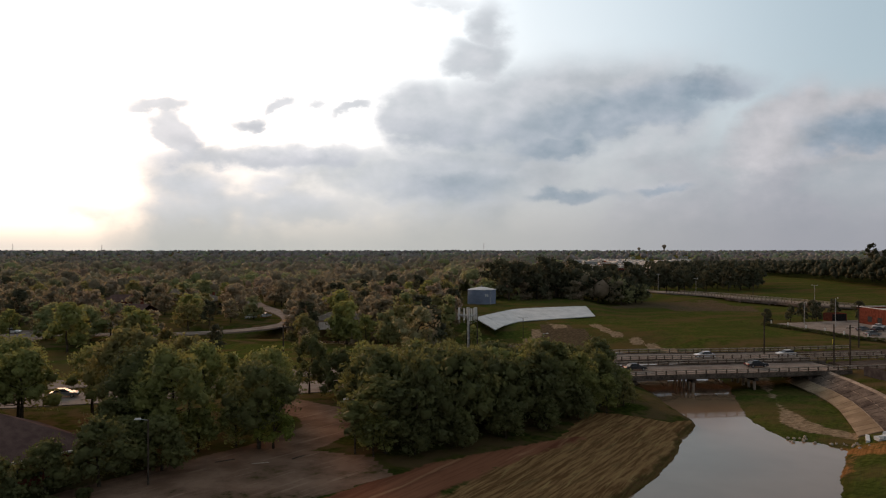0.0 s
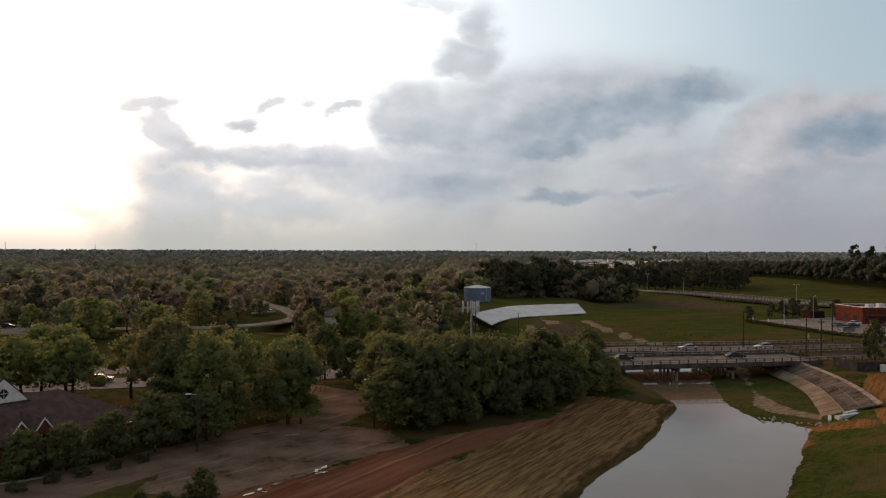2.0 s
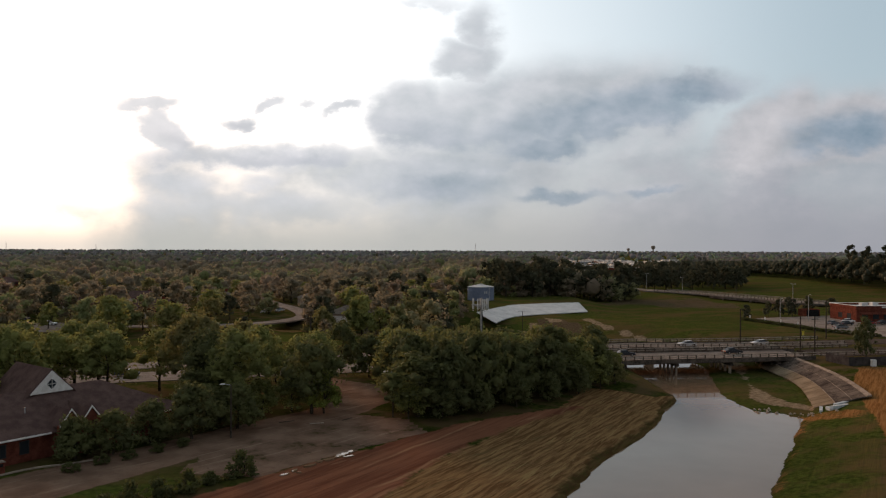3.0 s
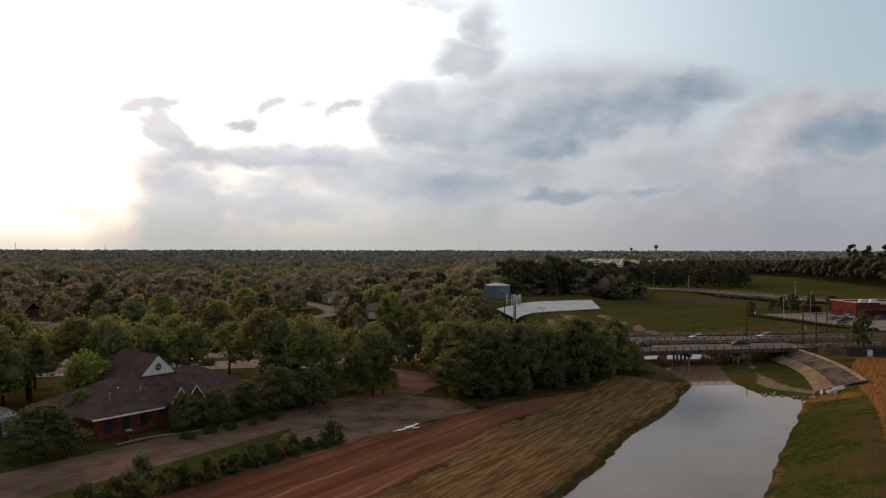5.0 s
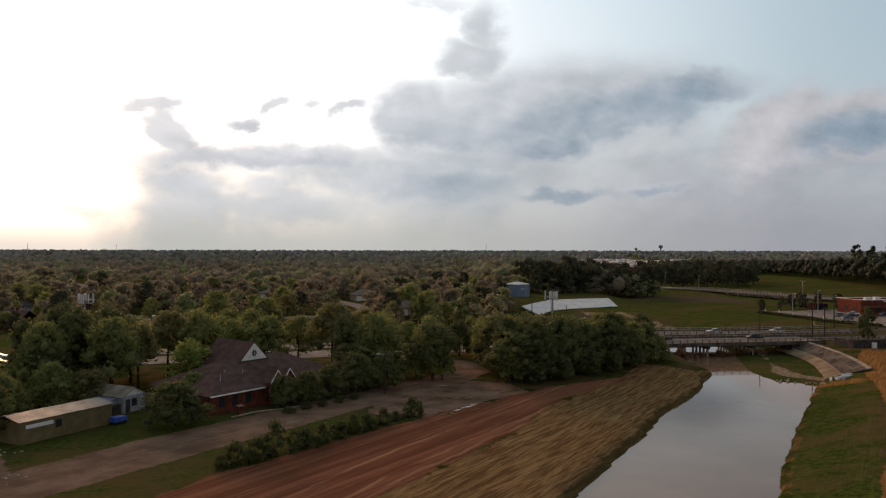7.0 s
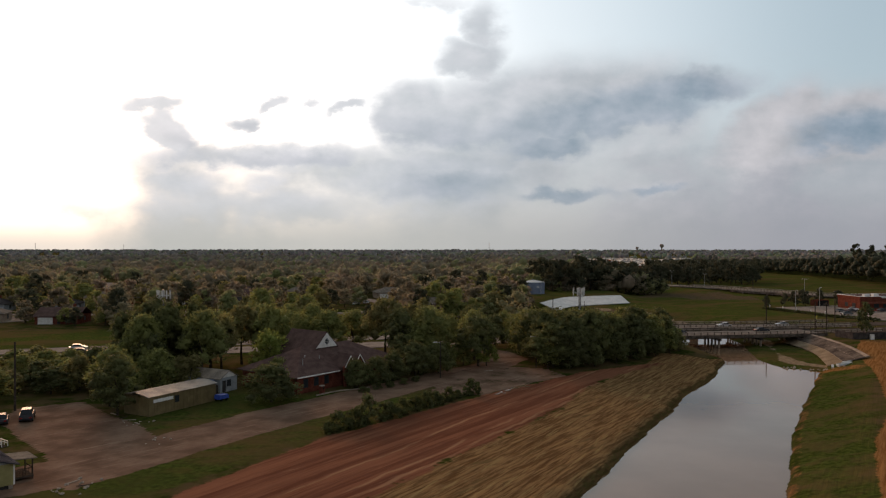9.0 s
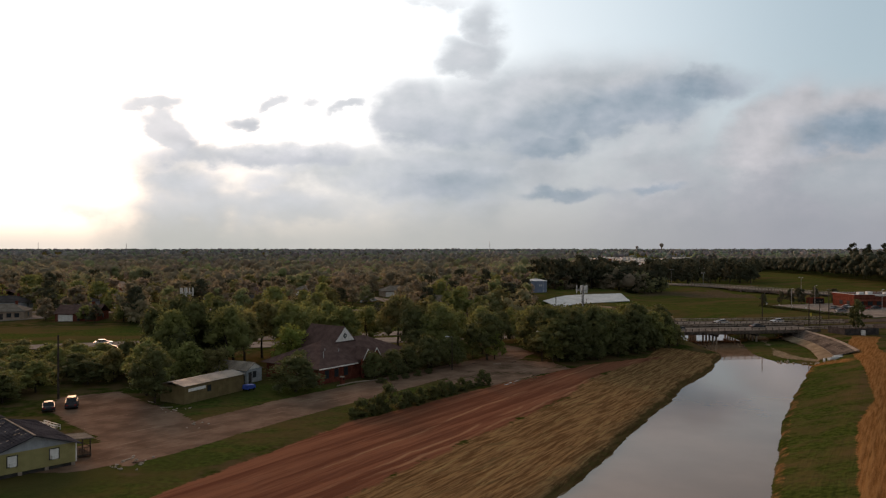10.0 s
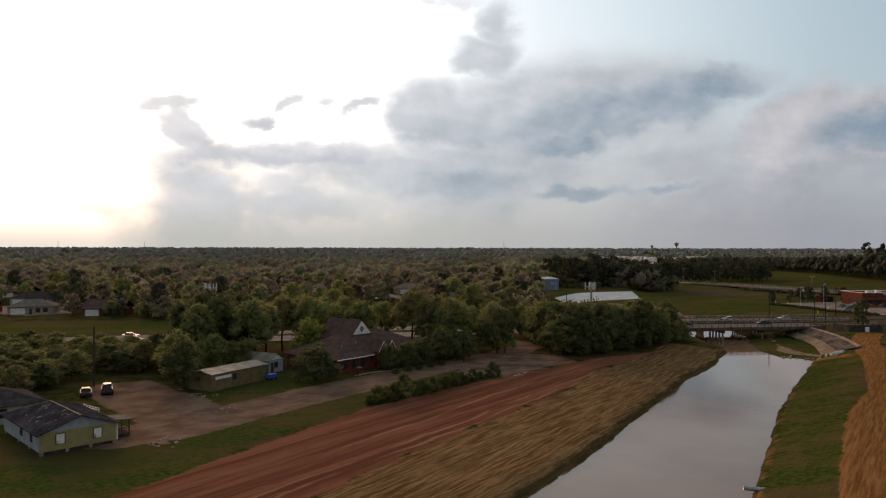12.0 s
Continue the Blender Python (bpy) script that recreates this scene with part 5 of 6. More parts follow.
def hip_roof(g, x0, x1, y0, y1, ze, zr, over=0.5, t=0.14):
    """Four roof plates, the ridge along the longer side."""
    x0, x1, y0, y1 = x0 - over, x1 + over, y0 - over, y1 + over
    if x1 - x0 >= y1 - y0:
        h, ym = (y1 - y0) / 2, (y0 + y1) / 2
        a, b = (x0 + h, ym, zr), (x1 - h, ym, zr)
        faces = ([(x0, y0, ze), (x1, y0, ze), b, a], [(x1, y1, ze), (x0, y1, ze), a, b], [(x0, y1, ze), (x0, y0, ze), a], [(x1, y0, ze), (x1, y1, ze), b])
    else:
        h, xm = (x1 - x0) / 2, (x0 + x1) / 2
        a, b = (xm, y0 + h, zr), (xm, y1 - h, zr)
        faces = ([(x1, y0, ze), (x1, y1, ze), b, a], [(x0, y1, ze), (x0, y0, ze), a, b], [(x0, y0, ze), (x1, y0, ze), a], [(x1, y1, ze), (x0, y1, ze), b])
    for f in faces:
        g.slab(f, t)
    return g


def window(parent, m, w, h, unit=False):
    """A framed window on a wall, outwards along -y."""
    fr = part("window", G().box(-w / 2 - 0.09, -0.06, -0.09, w / 2 + 0.09, 0.02, 0.0).box(-w / 2 - 0.09, -0.06, h, w / 2 + 0.09, 0.02, h + 0.09).box(-w / 2 - 0.09, -0.06, 0, -w / 2, 0.02, h).box(w / 2, -0.06, 0, w / 2 + 0.09, 0.02, h), SHINGLE_DARK, parent, "", m)
    part("pane", G().box(-w / 2, -0.03, 0, w / 2, 0.0, h), WHITE if unit else GLASS, fr, "white blind behind the pane" if unit else "")
    if unit:
        part("air_conditioner", G().box(-0.32, -0.38, 0.02, 0.32, -0.03, 0.42), WHITE, fr, "white window air conditioner")
    return fr


def yellow_house():
    t = thing("house", pose(-88.1, 4.9, 0.0, 0, 0, 45.4), "yellow sided cottage with a worn grey shingle roof on piers", "house")
    L, W, R = 15.6, 9.2, 11.4          # length, width, ridge
    part("wall", G().add([(0, 0, 0.45), (W, 0, 0.45), (W, L, 0.45), (0, L, 0.45), (0, 0, 2.75), (W, 0, 2.75), (W, L, 2.75), (0, L, 2.75)],
                         [(3, 2, 1, 0), (0, 1, 5, 4), (1, 2, 6, 5), (2, 3, 7, 6), (3, 0, 4, 7), (4, 5, 6, 7)]), YELLOW, t, "pale yellow lap siding")
    y = 0.003
    part("gable", G().loft([(0.02, y, 2.75), (W - 0.02, y, 2.75), (W / 2, y, 4.22)], [(0.02, y + 0.1, 2.75), (W - 0.02, y + 0.1, 2.75), (W / 2, y + 0.1, 4.22)]), GREY_SIDING, t, "grey painted gable")
    e, m = 0.45, W / 2
    ze = 2.80 - 1.6 * e / m
    g = G().slab([(m, -e, 4.40), (m, R, 4.40), (-e, L + e, ze), (-e, -e, ze)], 0.14)
    g.slab([(m, R, 4.40), (m, -e, 4.40), (W + e, -e, ze), (W + e, L + e, ze)], 0.14).slab([(m, R, 4.40), (W + e, L + e, ze), (-e, L + e, ze)], 0.14)
    part("roof", g, SHINGLE_GREY, t, "weathered grey shingles with pale patches")
    for k in range(26):          # bare pale patches on the lit slope
        y, q = rng.uniform(0.2, R - 1.0), rng.uniform(0.15, 0.9)
        x, a, b = W / 2 * q, rng.uniform(0.1, 0.5), rng.uniform(0.15, 0.5)
        zz = lambda xx: 2.80 + xx / (W / 2) * 1.6 + 0.012
        part("worn_patch", G().loft([(x, y, zz(x) - 0.02), (x + a, y + 0.1, zz(x + a) - 0.02), (x + a, y + b, zz(x + a) - 0.02), (x, y + b * 0.8, zz(x) - 0.02)], [(x, y, zz(x)), (x + a, y + 0.1, zz(x + a)), (x + a, y + b, zz(x + a)), (x, y + b * 0.8, zz(x))]), CONC, t)
    for k in range(14):          # rows of shingle laps
        for s in (-1, 1):
            x = W / 2 + s * (k + 0.5) * 0.34
            z = 4.40 - abs(x - W / 2) / (W / 2) * 1.6
            part("shingle_course", G().box(min(x, x + s * 0.03), -0.4, z - 0.01, max(x, x + s * 0.03), R + (L - R) * abs(x - m) / m, z + 0.03), SHINGLE_GREY, t)
    part("ridge_cap", G().box(W / 2 - 0.10, -0.45, 4.38, W / 2 + 0.10, R, 4.46).tube((m, R, 4.42), (-e, L + e, ze), 0.07), CONC, t, "pale ridge strip")
    for k in range(12):
        part("board", G().box(0.0, -0.022, 0.47 + k * 0.19, W, -0.002, 0.47 + k * 0.19 + 0.165), YELLOW, t)
    for x in (2.35, 6.75):
        window(t, pose(x, -0.025, 1.25), 0.95, 1.15, True)
    for y in (3.2, 7.4):
        window(t, pose(-0.01, y, 1.3, 0, 0, -90), 0.9, 1.1)
    part("side_wall", G().box(-0.03, 0.1, 0.45, -0.002, L, 2.72), GREY_SIDING, t, "pale grey side wall")
    part("corner_trim", G().box(W - 0.1, -0.05, 0.45, W + 0.05, 0.1, 2.75), WHITE, t)
    for x in (0.3, 3.2, 6.0, W - 0.3):
        for y in (0.3, 4.8, 9.2, L - 0.3):
            part("pier", G().box(x - 0.2, y - 0.2, -0.2, x + 0.2, y + 0.2, 0.45), CONC, t)
    # solid dark box under the floor stands in for the shade there
    part("skirting", G().box(0.15, 0.25, -0.1, W - 0.15, L - 0.2, 0.44), SHINGLE_DARK, t, "dark box standing in for crawl space shade")
    # porch at the corner towards the lot
    porch = part("porch", G().box(W, 2.4, 0.2, W + 2.6, 5.2, 0.42), WOOD_POLE, t, "small wooden porch")
    part("porch_roof", G().slab([(W - 0.1, 2.1, 2.62), (W + 2.9, 2.1, 2.35), (W + 2.9, 5.5, 2.35), (W - 0.1, 5.5, 2.62)], 0.1), SHINGLE_TAN, porch)
    for x, y in ((W + 2.5, 2.5), (W + 2.5, 5.1)):
        part("post", G().box(x - 0.06, y - 0.06, -0.1, x + 0.06, y + 0.06, 2.3), WOOD_POLE, porch)
    part("railing", G().box(W + 0.2, 2.42, 1.2, W + 2.5, 2.48, 1.28).box(W + 2.46, 2.5, 1.2, W + 2.54, 5.1, 1.28), WOOD_POLE, porch)
    for k in range(8):
        part("baluster", G().box(W + 0.3 + k * 0.3, 2.43, 0.42, W + 0.34 + k * 0.3, 2.47, 1.2), WOOD_POLE, porch)
    part("door", G().box(W, 3.2, 0.45, W + 0.05, 4.15, 2.5), WHITE, t)
    return t


yellow_house()


def back_house():
    t = thing("house", pose(-104.5, 18.5, 0.0, 0, 0, 45.4), "low house with a dark shingle roof behind the cottage", "house")
    part("wall", G().box(0, 0, 0, 8.5, 11, 2.6), GREY_SIDING, t)
    part("roof", hip_roof(G(), 0, 8.5, 0, 11, 2.62, 4.3), SHINGLE_DARK, t)
    window(t, pose(3, -0.01, 1.0), 1.0, 1.1), window(t, pose(6, -0.01, 1.0), 1.0, 1.1)
    part("door", G().box(8.5, 4, 0.05, 8.55, 5, 2.1), WHITE, t)


back_house()
ramp = thing("ramp", pose(-95.6, 28.8, 0, 0, 0, -25) @ Matrix.Scale(0.62, 4), "wooden access ramp with white painted railings", "ramp")
part("walkway", G().loft([(0, 0, 0.5), (5.5, 0, 0.0), (5.5, 1.4, 0.0), (0, 1.4, 0.5)], [(0, 0, 0.62), (5.5, 0, 0.12), (5.5, 1.4, 0.12), (0, 1.4, 0.62)]), WOOD_POLE, ramp)
for y in (0.04, 1.36):
    for zz in (0.55, 1.0):
        part("railing", G().loft([(0, y - 0.06, 0.6 + zz), (5.5, y - 0.06, 0.1 + zz), (5.5, y + 0.06, 0.1 + zz), (0, y + 0.06, 0.6 + zz)], [(0, y - 0.06, 0.72 + zz), (5.5, y - 0.06, 0.22 + zz), (5.5, y + 0.06, 0.22 + zz), (0, y + 0.06, 0.72 + zz)]), WHITE, ramp)
    for k in range(6):
        part("post", G().box(k * 1.08, y - 0.06, 0.1, k * 1.08 + 0.11, y + 0.06, 1.7 - k * 0.09), WHITE, ramp)


def church():
    """x along the front, y back from the white gable, in the church's own turn."""
    t = thing("church", pose(-58.1, 75.8, 0, 0, 0, 52.3), "brick church with brown roofs and a white gable", "church")
    part("wall", G().box(-13, -6.2, 0, 15, 9, 3.0), BRICK, t, "red brick walls")
    part("roof", hip_roof(G(), -13, 15, -6.2, 9.5, 3.0, 6.9, 0.6, 0.16), SHINGLE, t, "brown shingle hip roof")
    g = G()
    for s in (-1, 1):
        g.slab([(s * 5.2, 0, 4.1), (s * 5.2, 10.2, 4.1), (0, 10.2, 9.45), (0, 0, 9.45)][::s], 0.16)
    part("nave_roof", g, SHINGLE, t, "steep brown shingle roof")
    g = G().loft([(-4.6, 0.2, 4.2), (4.6, 0.2, 4.2), (0, 0.2, 9.2)], [(-4.6, 10.0, 4.2), (4.6, 10.0, 4.2), (0, 10.0, 9.2)])
    part("nave", g, SHINGLE, t, "brown shingled end wall")
    gable = part("gable", G().loft([(-2.85, 0.02, 6.45), (2.85, 0.02, 6.45), (0, 0.02, 9.3)], [(-2.85, 0.19, 6.45), (2.85, 0.19, 6.45), (0, 0.19, 9.3)]), WHITE, t, "white boarded gable")
    part("window", G().loft([(-0.62, -0.03, 7.55), (0, -0.03, 6.85), (0.62, -0.03, 7.55), (0, -0.03, 8.25)], [(-0.62, 0.02, 7.55), (0, 0.02, 6.85), (0.62, 0.02, 7.55), (0, 0.02, 8.25)]), GLASS, gable, "diamond window with white bars")
    part("muntin", G().box(-0.62, -0.06, 7.52, 0.62, -0.03, 7.58).box(-0.03, -0.06, 6.85, 0.03, -0.03, 8.25), WHITE, gable)
    part("gutter", G().box(-13.5, -6.95, 2.86, -3.2, -6.79, 3.04), WHITE, t, "white gutter")
    part("gutter", G().box(4.0, -6.95, 2.86, 15.4, -6.79, 3.04), WHITE, t, "white gutter")
    porch = part("porch", G().box(-2.7, -7.6, 0, -2.2, -7.1, 3.7).box(2.2, -7.6, 0, 2.7, -7.1, 3.7).box(-0.25, -7.6, 0, 0.25, -7.1, 3.7), BRICK, t, "red brick porch with two small gables")
    for c in (-1.25, 1.25):
        part("porch_roof", gable_roof(G(), c - 1.25, c + 1.25, -7.6, -1.5, 3.7, 5.45, 0.12, 0.14, "y"), SHINGLE, porch)
        part("porch_gable", G().loft([(c - 1.2, -7.55, 3.7), (c + 1.2, -7.55, 3.7), (c, -7.55, 5.3)], [(c - 1.2, -7.4, 3.7), (c + 1.2, -7.4, 3.7), (c, -7.4, 5.3)]), BRICK, porch)
        for s in (-1, 1):
            part("bargeboard", G().loft([(c + s * 1.42, -7.78, 3.45), (c + s * 1.42, -7.70, 3.45), (c, -7.70, 5.43), (c, -7.78, 5.43)], [(c + s * 1.42, -7.78, 3.68), (c + s * 1.42, -7.70, 3.68), (c, -7.70, 5.66), (c, -7.78, 5.66)]), WHITE, porch, "white bargeboard")
    part("door", G().box(-0.95, -6.26, 0.05, 0.95, -6.2, 2.3), SHINGLE_DARK, t, "dark double door")
    for x in (-11, -8.5, -6, 6, 8.5, 11):
        window(t, pose(x, -6.21, 1.0), 0.9, 1.4)
    for x, y in ((-9.4, -3.6), (-7.2, -1.6), (-4.4, -2.6)):
        part("vent", G().tube((x, y, 4.0), (x, y, 5.75 - abs(x + 7) * 0.05), 0.09, 0.09, 8), STEEL, t, "small pale roof vent")
    return t


church()


def metal_shed():
    t = thing("shed", pose(-80.4, 44.7, 0, 0, 0, 61.8), "long tan metal shed with a pale low-pitched roof", "shed")
    L, W = 13.7, 5.6
    part("wall", G().box(0, 0, 0, L, W, 3.0), TAN_METAL, t)
    for k in range(46):
        part("rib", G().box(0.12 + k * 0.3, -0.035, 0.02, 0.18 + k * 0.3, 0, 3.0), TAN_METAL, t)
    part("roof", gable_roof(G(), 0, L, 0, W, 3.02, 3.55, 0.25, 0.08, "x"), ROOF_PALE, t, "pale rusting sheet roof")
    part("awning", G().box(0.8, -0.12, 1.95, 4.6, -0.04, 2.45), WHITE, t, "white painted sign board")
    window(t, pose(5.4, -0.04, 1.4), 0.7, 0.9, False)
    part("door", G().box(L, 2.0, 0.02, L + 0.05, 3.0, 2.1), WHITE, t)


metal_shed()


def cottage():
    t = thing("cottage", pose(-75.0, 63.0, 0, 0, 0, 63), "small white cottage with a grey roof", "house")
    part("wall", G().box(0, 0, 0, 4.2, 8, 2.6), GREY_SIDING, t, "grey siding")
    part("gable", G().loft([(0, 0, 2.6), (4.2, 0, 2.6), (2.1, 0, 3.75)], [(0, 0.1, 2.6), (4.2, 0.1, 2.6), (2.1, 0.1, 3.75)]), WHITE, t)
    part("roof", gable_roof(G(), 0, 4.2, 0, 8, 2.62, 3.8, 0.25, 0.1, "y"), ROOF_PALE, t)
    window(t, pose(2.1, -0.01, 1.0), 0.8, 1.0)
    part("door", G().box(0.5, -0.05, 0.05, 1.3, 0, 2.05), SHINGLE_DARK, t)
    s = thing("lean_to", pose(-76.2, 61.3, 0, 0, 0, 63), "low grey-blue lean-to beside the cottage", "shed")
    part("wall", G().box(0, 1.0, 0, 2.4, 6, 2.0), GREY_SIDING, s)
    part("roof", G().slab([(-0.2, 0.8, 2.05), (2.45, 0.8, 2.35), (2.45, 6.2, 2.35), (-0.2, 6.2, 2.05)], 0.08), BLUE_GREY, s)
    part("fence_board", G().box(0, 0.2, 0, 4.8, 0.26, 1.5), WOOD_POLE, s)


cottage()
barrel = thing("tank_cart", pose(-72.9, 55.6, 0, 0, 0, 62), "blue tarpaulin-covered trailer beside the shed", "trailer")
part("cover", G().loft([(0, 0, 0.35), (2.2, 0, 0.35), (2.2, 1.3, 0.35), (0, 1.3, 0.35)], [(0.1, 0.15, 1.05), (2.1, 0.12, 0.95), (2.1, 1.15, 1.0), (0.1, 1.2, 1.1)]), BLUE_TARP, barrel, "blue tarpaulin")
for x in (0.5, 1.7):
    for y in (0.05, 1.25):
        part("wheel", G().tube((x, y - 0.08, 0.22), (x, y + 0.08, 0.22), 0.22, 0.22, 12), BLACK, barrel)
postbox = thing("mailbox_post", pose(-56.9, 62.6, 0, 0, 0, 52), "brick mailbox pillar at the edge of the lawn", "mailbox")
part("pillar", G().box(-0.35, -0.35, -0.2, 0.35, 0.35, 1.35), BRICK, postbox)
part("cap", G().loft([(-0.42, -0.42, 1.35), (0.42, -0.42, 1.35), (0.42, 0.42, 1.35), (-0.42, 0.42, 1.35)], [(-0.3, -0.3, 1.5), (0.3, -0.3, 1.5), (0.3, 0.3, 1.5), (-0.3, 0.3, 1.5)]), CONC, postbox)
part("mailbox", G().box(-0.15, -0.42, 0.9, 0.15, -0.35, 1.2), BLACK, postbox)
kerb_pts = along([(-57.6, 60.5), (-54.5, 64.5), (-51.5, 66.2), (-49, 68)], 0.9)[0]
kerb = thing("kerb", pose(0, 0, 0), "low concrete kerb round the church forecourt", "kerb")
for a, b in zip(kerb_pts[:-1], kerb_pts[1:]):
    part("kerbstone", G().tube((*a, 0.08), (*(a + (b - a) * 0.96), 0.08), 0.13, 0.13, 6), CONC, kerb)


# ---- vehicles ----
def car(paint, m, label, tall=False):
    t = thing("car", m, label, "car", "cars")
    h = 0.28 if tall else 0.0
    low = [(-2.25, 0.32), (-2.30, 0.62), (-2.15, 0.86 + h), (-1.2, 0.94 + h), (1.0, 0.94 + h), (2.05, 0.80 + h * 0.6), (2.28, 0.60), (2.22, 0.32)]
    body = G().loft([(x, -0.88, z) for x, z in low], [(x, 0.88, z) for x, z in low])
    part("body", body, PAINTS[paint], t)
    back = -1.95 if tall else -1.65
    cab = [(back, 0.94 + h), (back + 0.55, 1.36 + h * 1.3), (0.25, 1.38 + h * 1.3), (1.15, 0.94 + h)]
    part("cabin_glass", G().loft([(x, -0.80 if z < 1 + h else -0.64, z) for x, z in cab], [(x, 0.80 if z < 1 + h else 0.64, z) for x, z in cab]), GLASS, t)
    part("roof", G().box(back + 0.5, -0.63, 1.375 + h * 1.3, 0.3, 0.63, 1.44 + h * 1.3), PAINTS[paint], t)
    for x in (-1.35, 1.4):
        for y in (-0.84, 0.84):
            tyre = part("wheel", G().tube((x, y - 0.1, 0.32), (x, y + 0.1, 0.32), 0.32, 0.32, 14), BLACK, t)
            part("rim", G().tube((x, y - 0.115, 0.32), (x, y + 0.115, 0.32), 0.19, 0.19, 10), STEEL, tyre)
    for y in (-0.62, 0.62):
        part("headlight", G().box(2.16, y - 0.18, 0.60, 2.285, y + 0.18, 0.72), LAMP_CLEAR, t)
        part("tail_light", G().box(-2.315, y - 0.18, 0.62, -2.2, y + 0.18, 0.78), LAMP_RED, t)
    part("bumper", G().box(2.2, -0.8, 0.3, 2.34, 0.8, 0.5), BLACK, t)
    return t


def on_road(line, x, off, z=0.15, flip=False):
    p, w = line_at(line, x)
    return pose(p[0] - w[1] * off, p[1] + w[0] * off, z, 0, 0, math.degrees(math.atan2(w[1], w[0])) + (180 if flip else 0))


car("silver", on_road(ROAD_B, 54.4, -1.6, 0.17, True), "silver saloon car on the far bridge")
car("silver", on_road(ROAD_B, 75.0, -1.6, 0.17, True), "silver saloon car on the far bridge")
car("dark", on_road(ROAD_A, 34.5, 1.5, 0.17), "dark saloon car on the near bridge")
car("dark", on_road(ROAD_A, 62.0, 1.5, 0.17), "dark saloon car on the near bridge")
car("silver", on_road(ROAD_B, -127.5, -1.5), "silver saloon car on the divided road")
car("dark", on_road(ROAD_A, -121.0, 1.5), "dark estate car on the divided road", True)
car("grey", on_road(ROAD_A, -68.0, 1.5), "grey saloon car on the divided road")
car("dark", pose(-98.0, 43.0, 0.02, 0, 0, 114), "grey van parked at the edge of the gravel lot", True)
car("dark", pose(-100.6, 40.8, 0.02, 0, 0, 118), "dark car parked at the edge of the gravel lot")
for x, y, a, c in ((131, 231, 20, "white"), (126, 223, 20, "dark"), (122, 224, 25, "grey"), (134, 224, 15, "red"), (140, 226, 15, "dark"), (143, 220, 15, "white"), (118, 212, 10, "grey")):
    car(c, pose(x, y, 0.16, 0, 0, a), "%s car in the restaurant car park" % c)
for x, y, a, c in ((-132, 216, 0, "white"), (-138, 214, 5, "dark"), (-74, 262, 70, "white"), (-70, 268, 70, "silver"), (-150, 233, 0, "grey"), (-185, 226, 10, "silver"), (-168, 232, 90, "white")):
    car(c, pose(x, y, 0.14, 0, 0, a), "%s car parked among the houses" % c)


# ---- poles, lamps, masts ----
def pole(x, y, h, label, arm=True, yaw=20):
    z = ground_at(x, y)
    t = thing("utility_pole", pose(x, y, z, 0, 0, yaw), label, "utility pole", "utility poles")
    part("pole", G().tube((0, 0, -0.4), (0, 0, h), 0.19, 0.13, 10), WOOD_POLE, t)
    if arm:
        part("crossarm", G().box(-1.1, -0.07, h - 0.75, 1.1, 0.07, h - 0.6), WOOD_POLE, t)
        for k in (-1.0, -0.4, 0.4, 1.0):
            part("insulator", G().tube((k, 0, h - 0.6), (k, 0, h - 0.4), 0.05, 0.04, 8), STEEL, t)


def street_lamp(x, y, h, label, yaw=0, heads=1, mat=STEEL):
    z = ground_at(x, y)
    t = thing("street_lamp", pose(x, y, z, 0, 0, yaw), label, "street lamp", "street lamps")
    part("pole", G().tube((0, 0, -0.3), (0, 0, h), 0.12, 0.08, 10), mat, t)
    for s in ((1,), (1, -1))[heads - 1]:
        part("arm", G().tube((0, 0, h - 0.1), (0.9 * s, 0, h + 0.05), 0.05, 0.04, 8), STEEL, t)
        part("lamp_head", G().loft([(0.75 * s, -0.16, h - 0.02), (1.5 * s, -0.13, h - 0.02), (1.5 * s, 0.13, h - 0.02), (0.75 * s, 0.16, h - 0.02)], [(0.8 * s, -0.1, h + 0.15), (1.4 * s, -0.08, h + 0.12), (1.4 * s, 0.08, h + 0.12), (0.8 * s, 0.1, h + 0.15)]), CONC_PALE, t)


pole(70.5, 173.5, 11.8, "tall dark wooden utility pole beside the bridge road", False)
pole(80.5, 154.9, 9.4, "dark wooden utility pole at the end of the bridge")
pole(76.9, 154.5, 10.0, "dark wooden utility pole at the end of the bridge", False)
pole(101.0, 188.5, 11.0, "dark wooden utility pole near the car park")
pole(-103.3, 49.0, 10.9, "dark wooden utility pole at the edge of the gravel lot", False)
pole(-39, 157, 9.0, "dark wooden utility pole on the grass verge")
pole(4, 196, 9.5, "dark wooden utility pole before the lined slope", False)
pole(104, 416, 11, "far wooden utility pole by the far road", False)
pole(150, 372, 9, "far wooden utility pole by the far road", False)
street_lamp(-15.4, 91.0, 6.8, "slim dark lamp post at the edge of the grove", 200, 1, WOOD_POLE)
street_lamp(17.2, 206, 11.3, "tall twin-headed lamp post before the lined slope", 0, 2, WOOD_POLE)
street_lamp(23.5, 211, 6.0, "short grey lamp post before the lined slope", 0)
street_lamp(-36.0, 78.5, 7.0, "slim dark lamp post beside the lane", 180, 1, WOOD_POLE)
for x, y, h in ((112, 240, 8), (120, 236, 9.5), (136, 215, 9)):
    street_lamp(x, y, h, "grey lamp post in the car park", 30)
for x, y in ((160, 330), (128, 392), (112, 406)):
    street_lamp(x, y, 9, "grey lamp post along the far road", 120, 2)


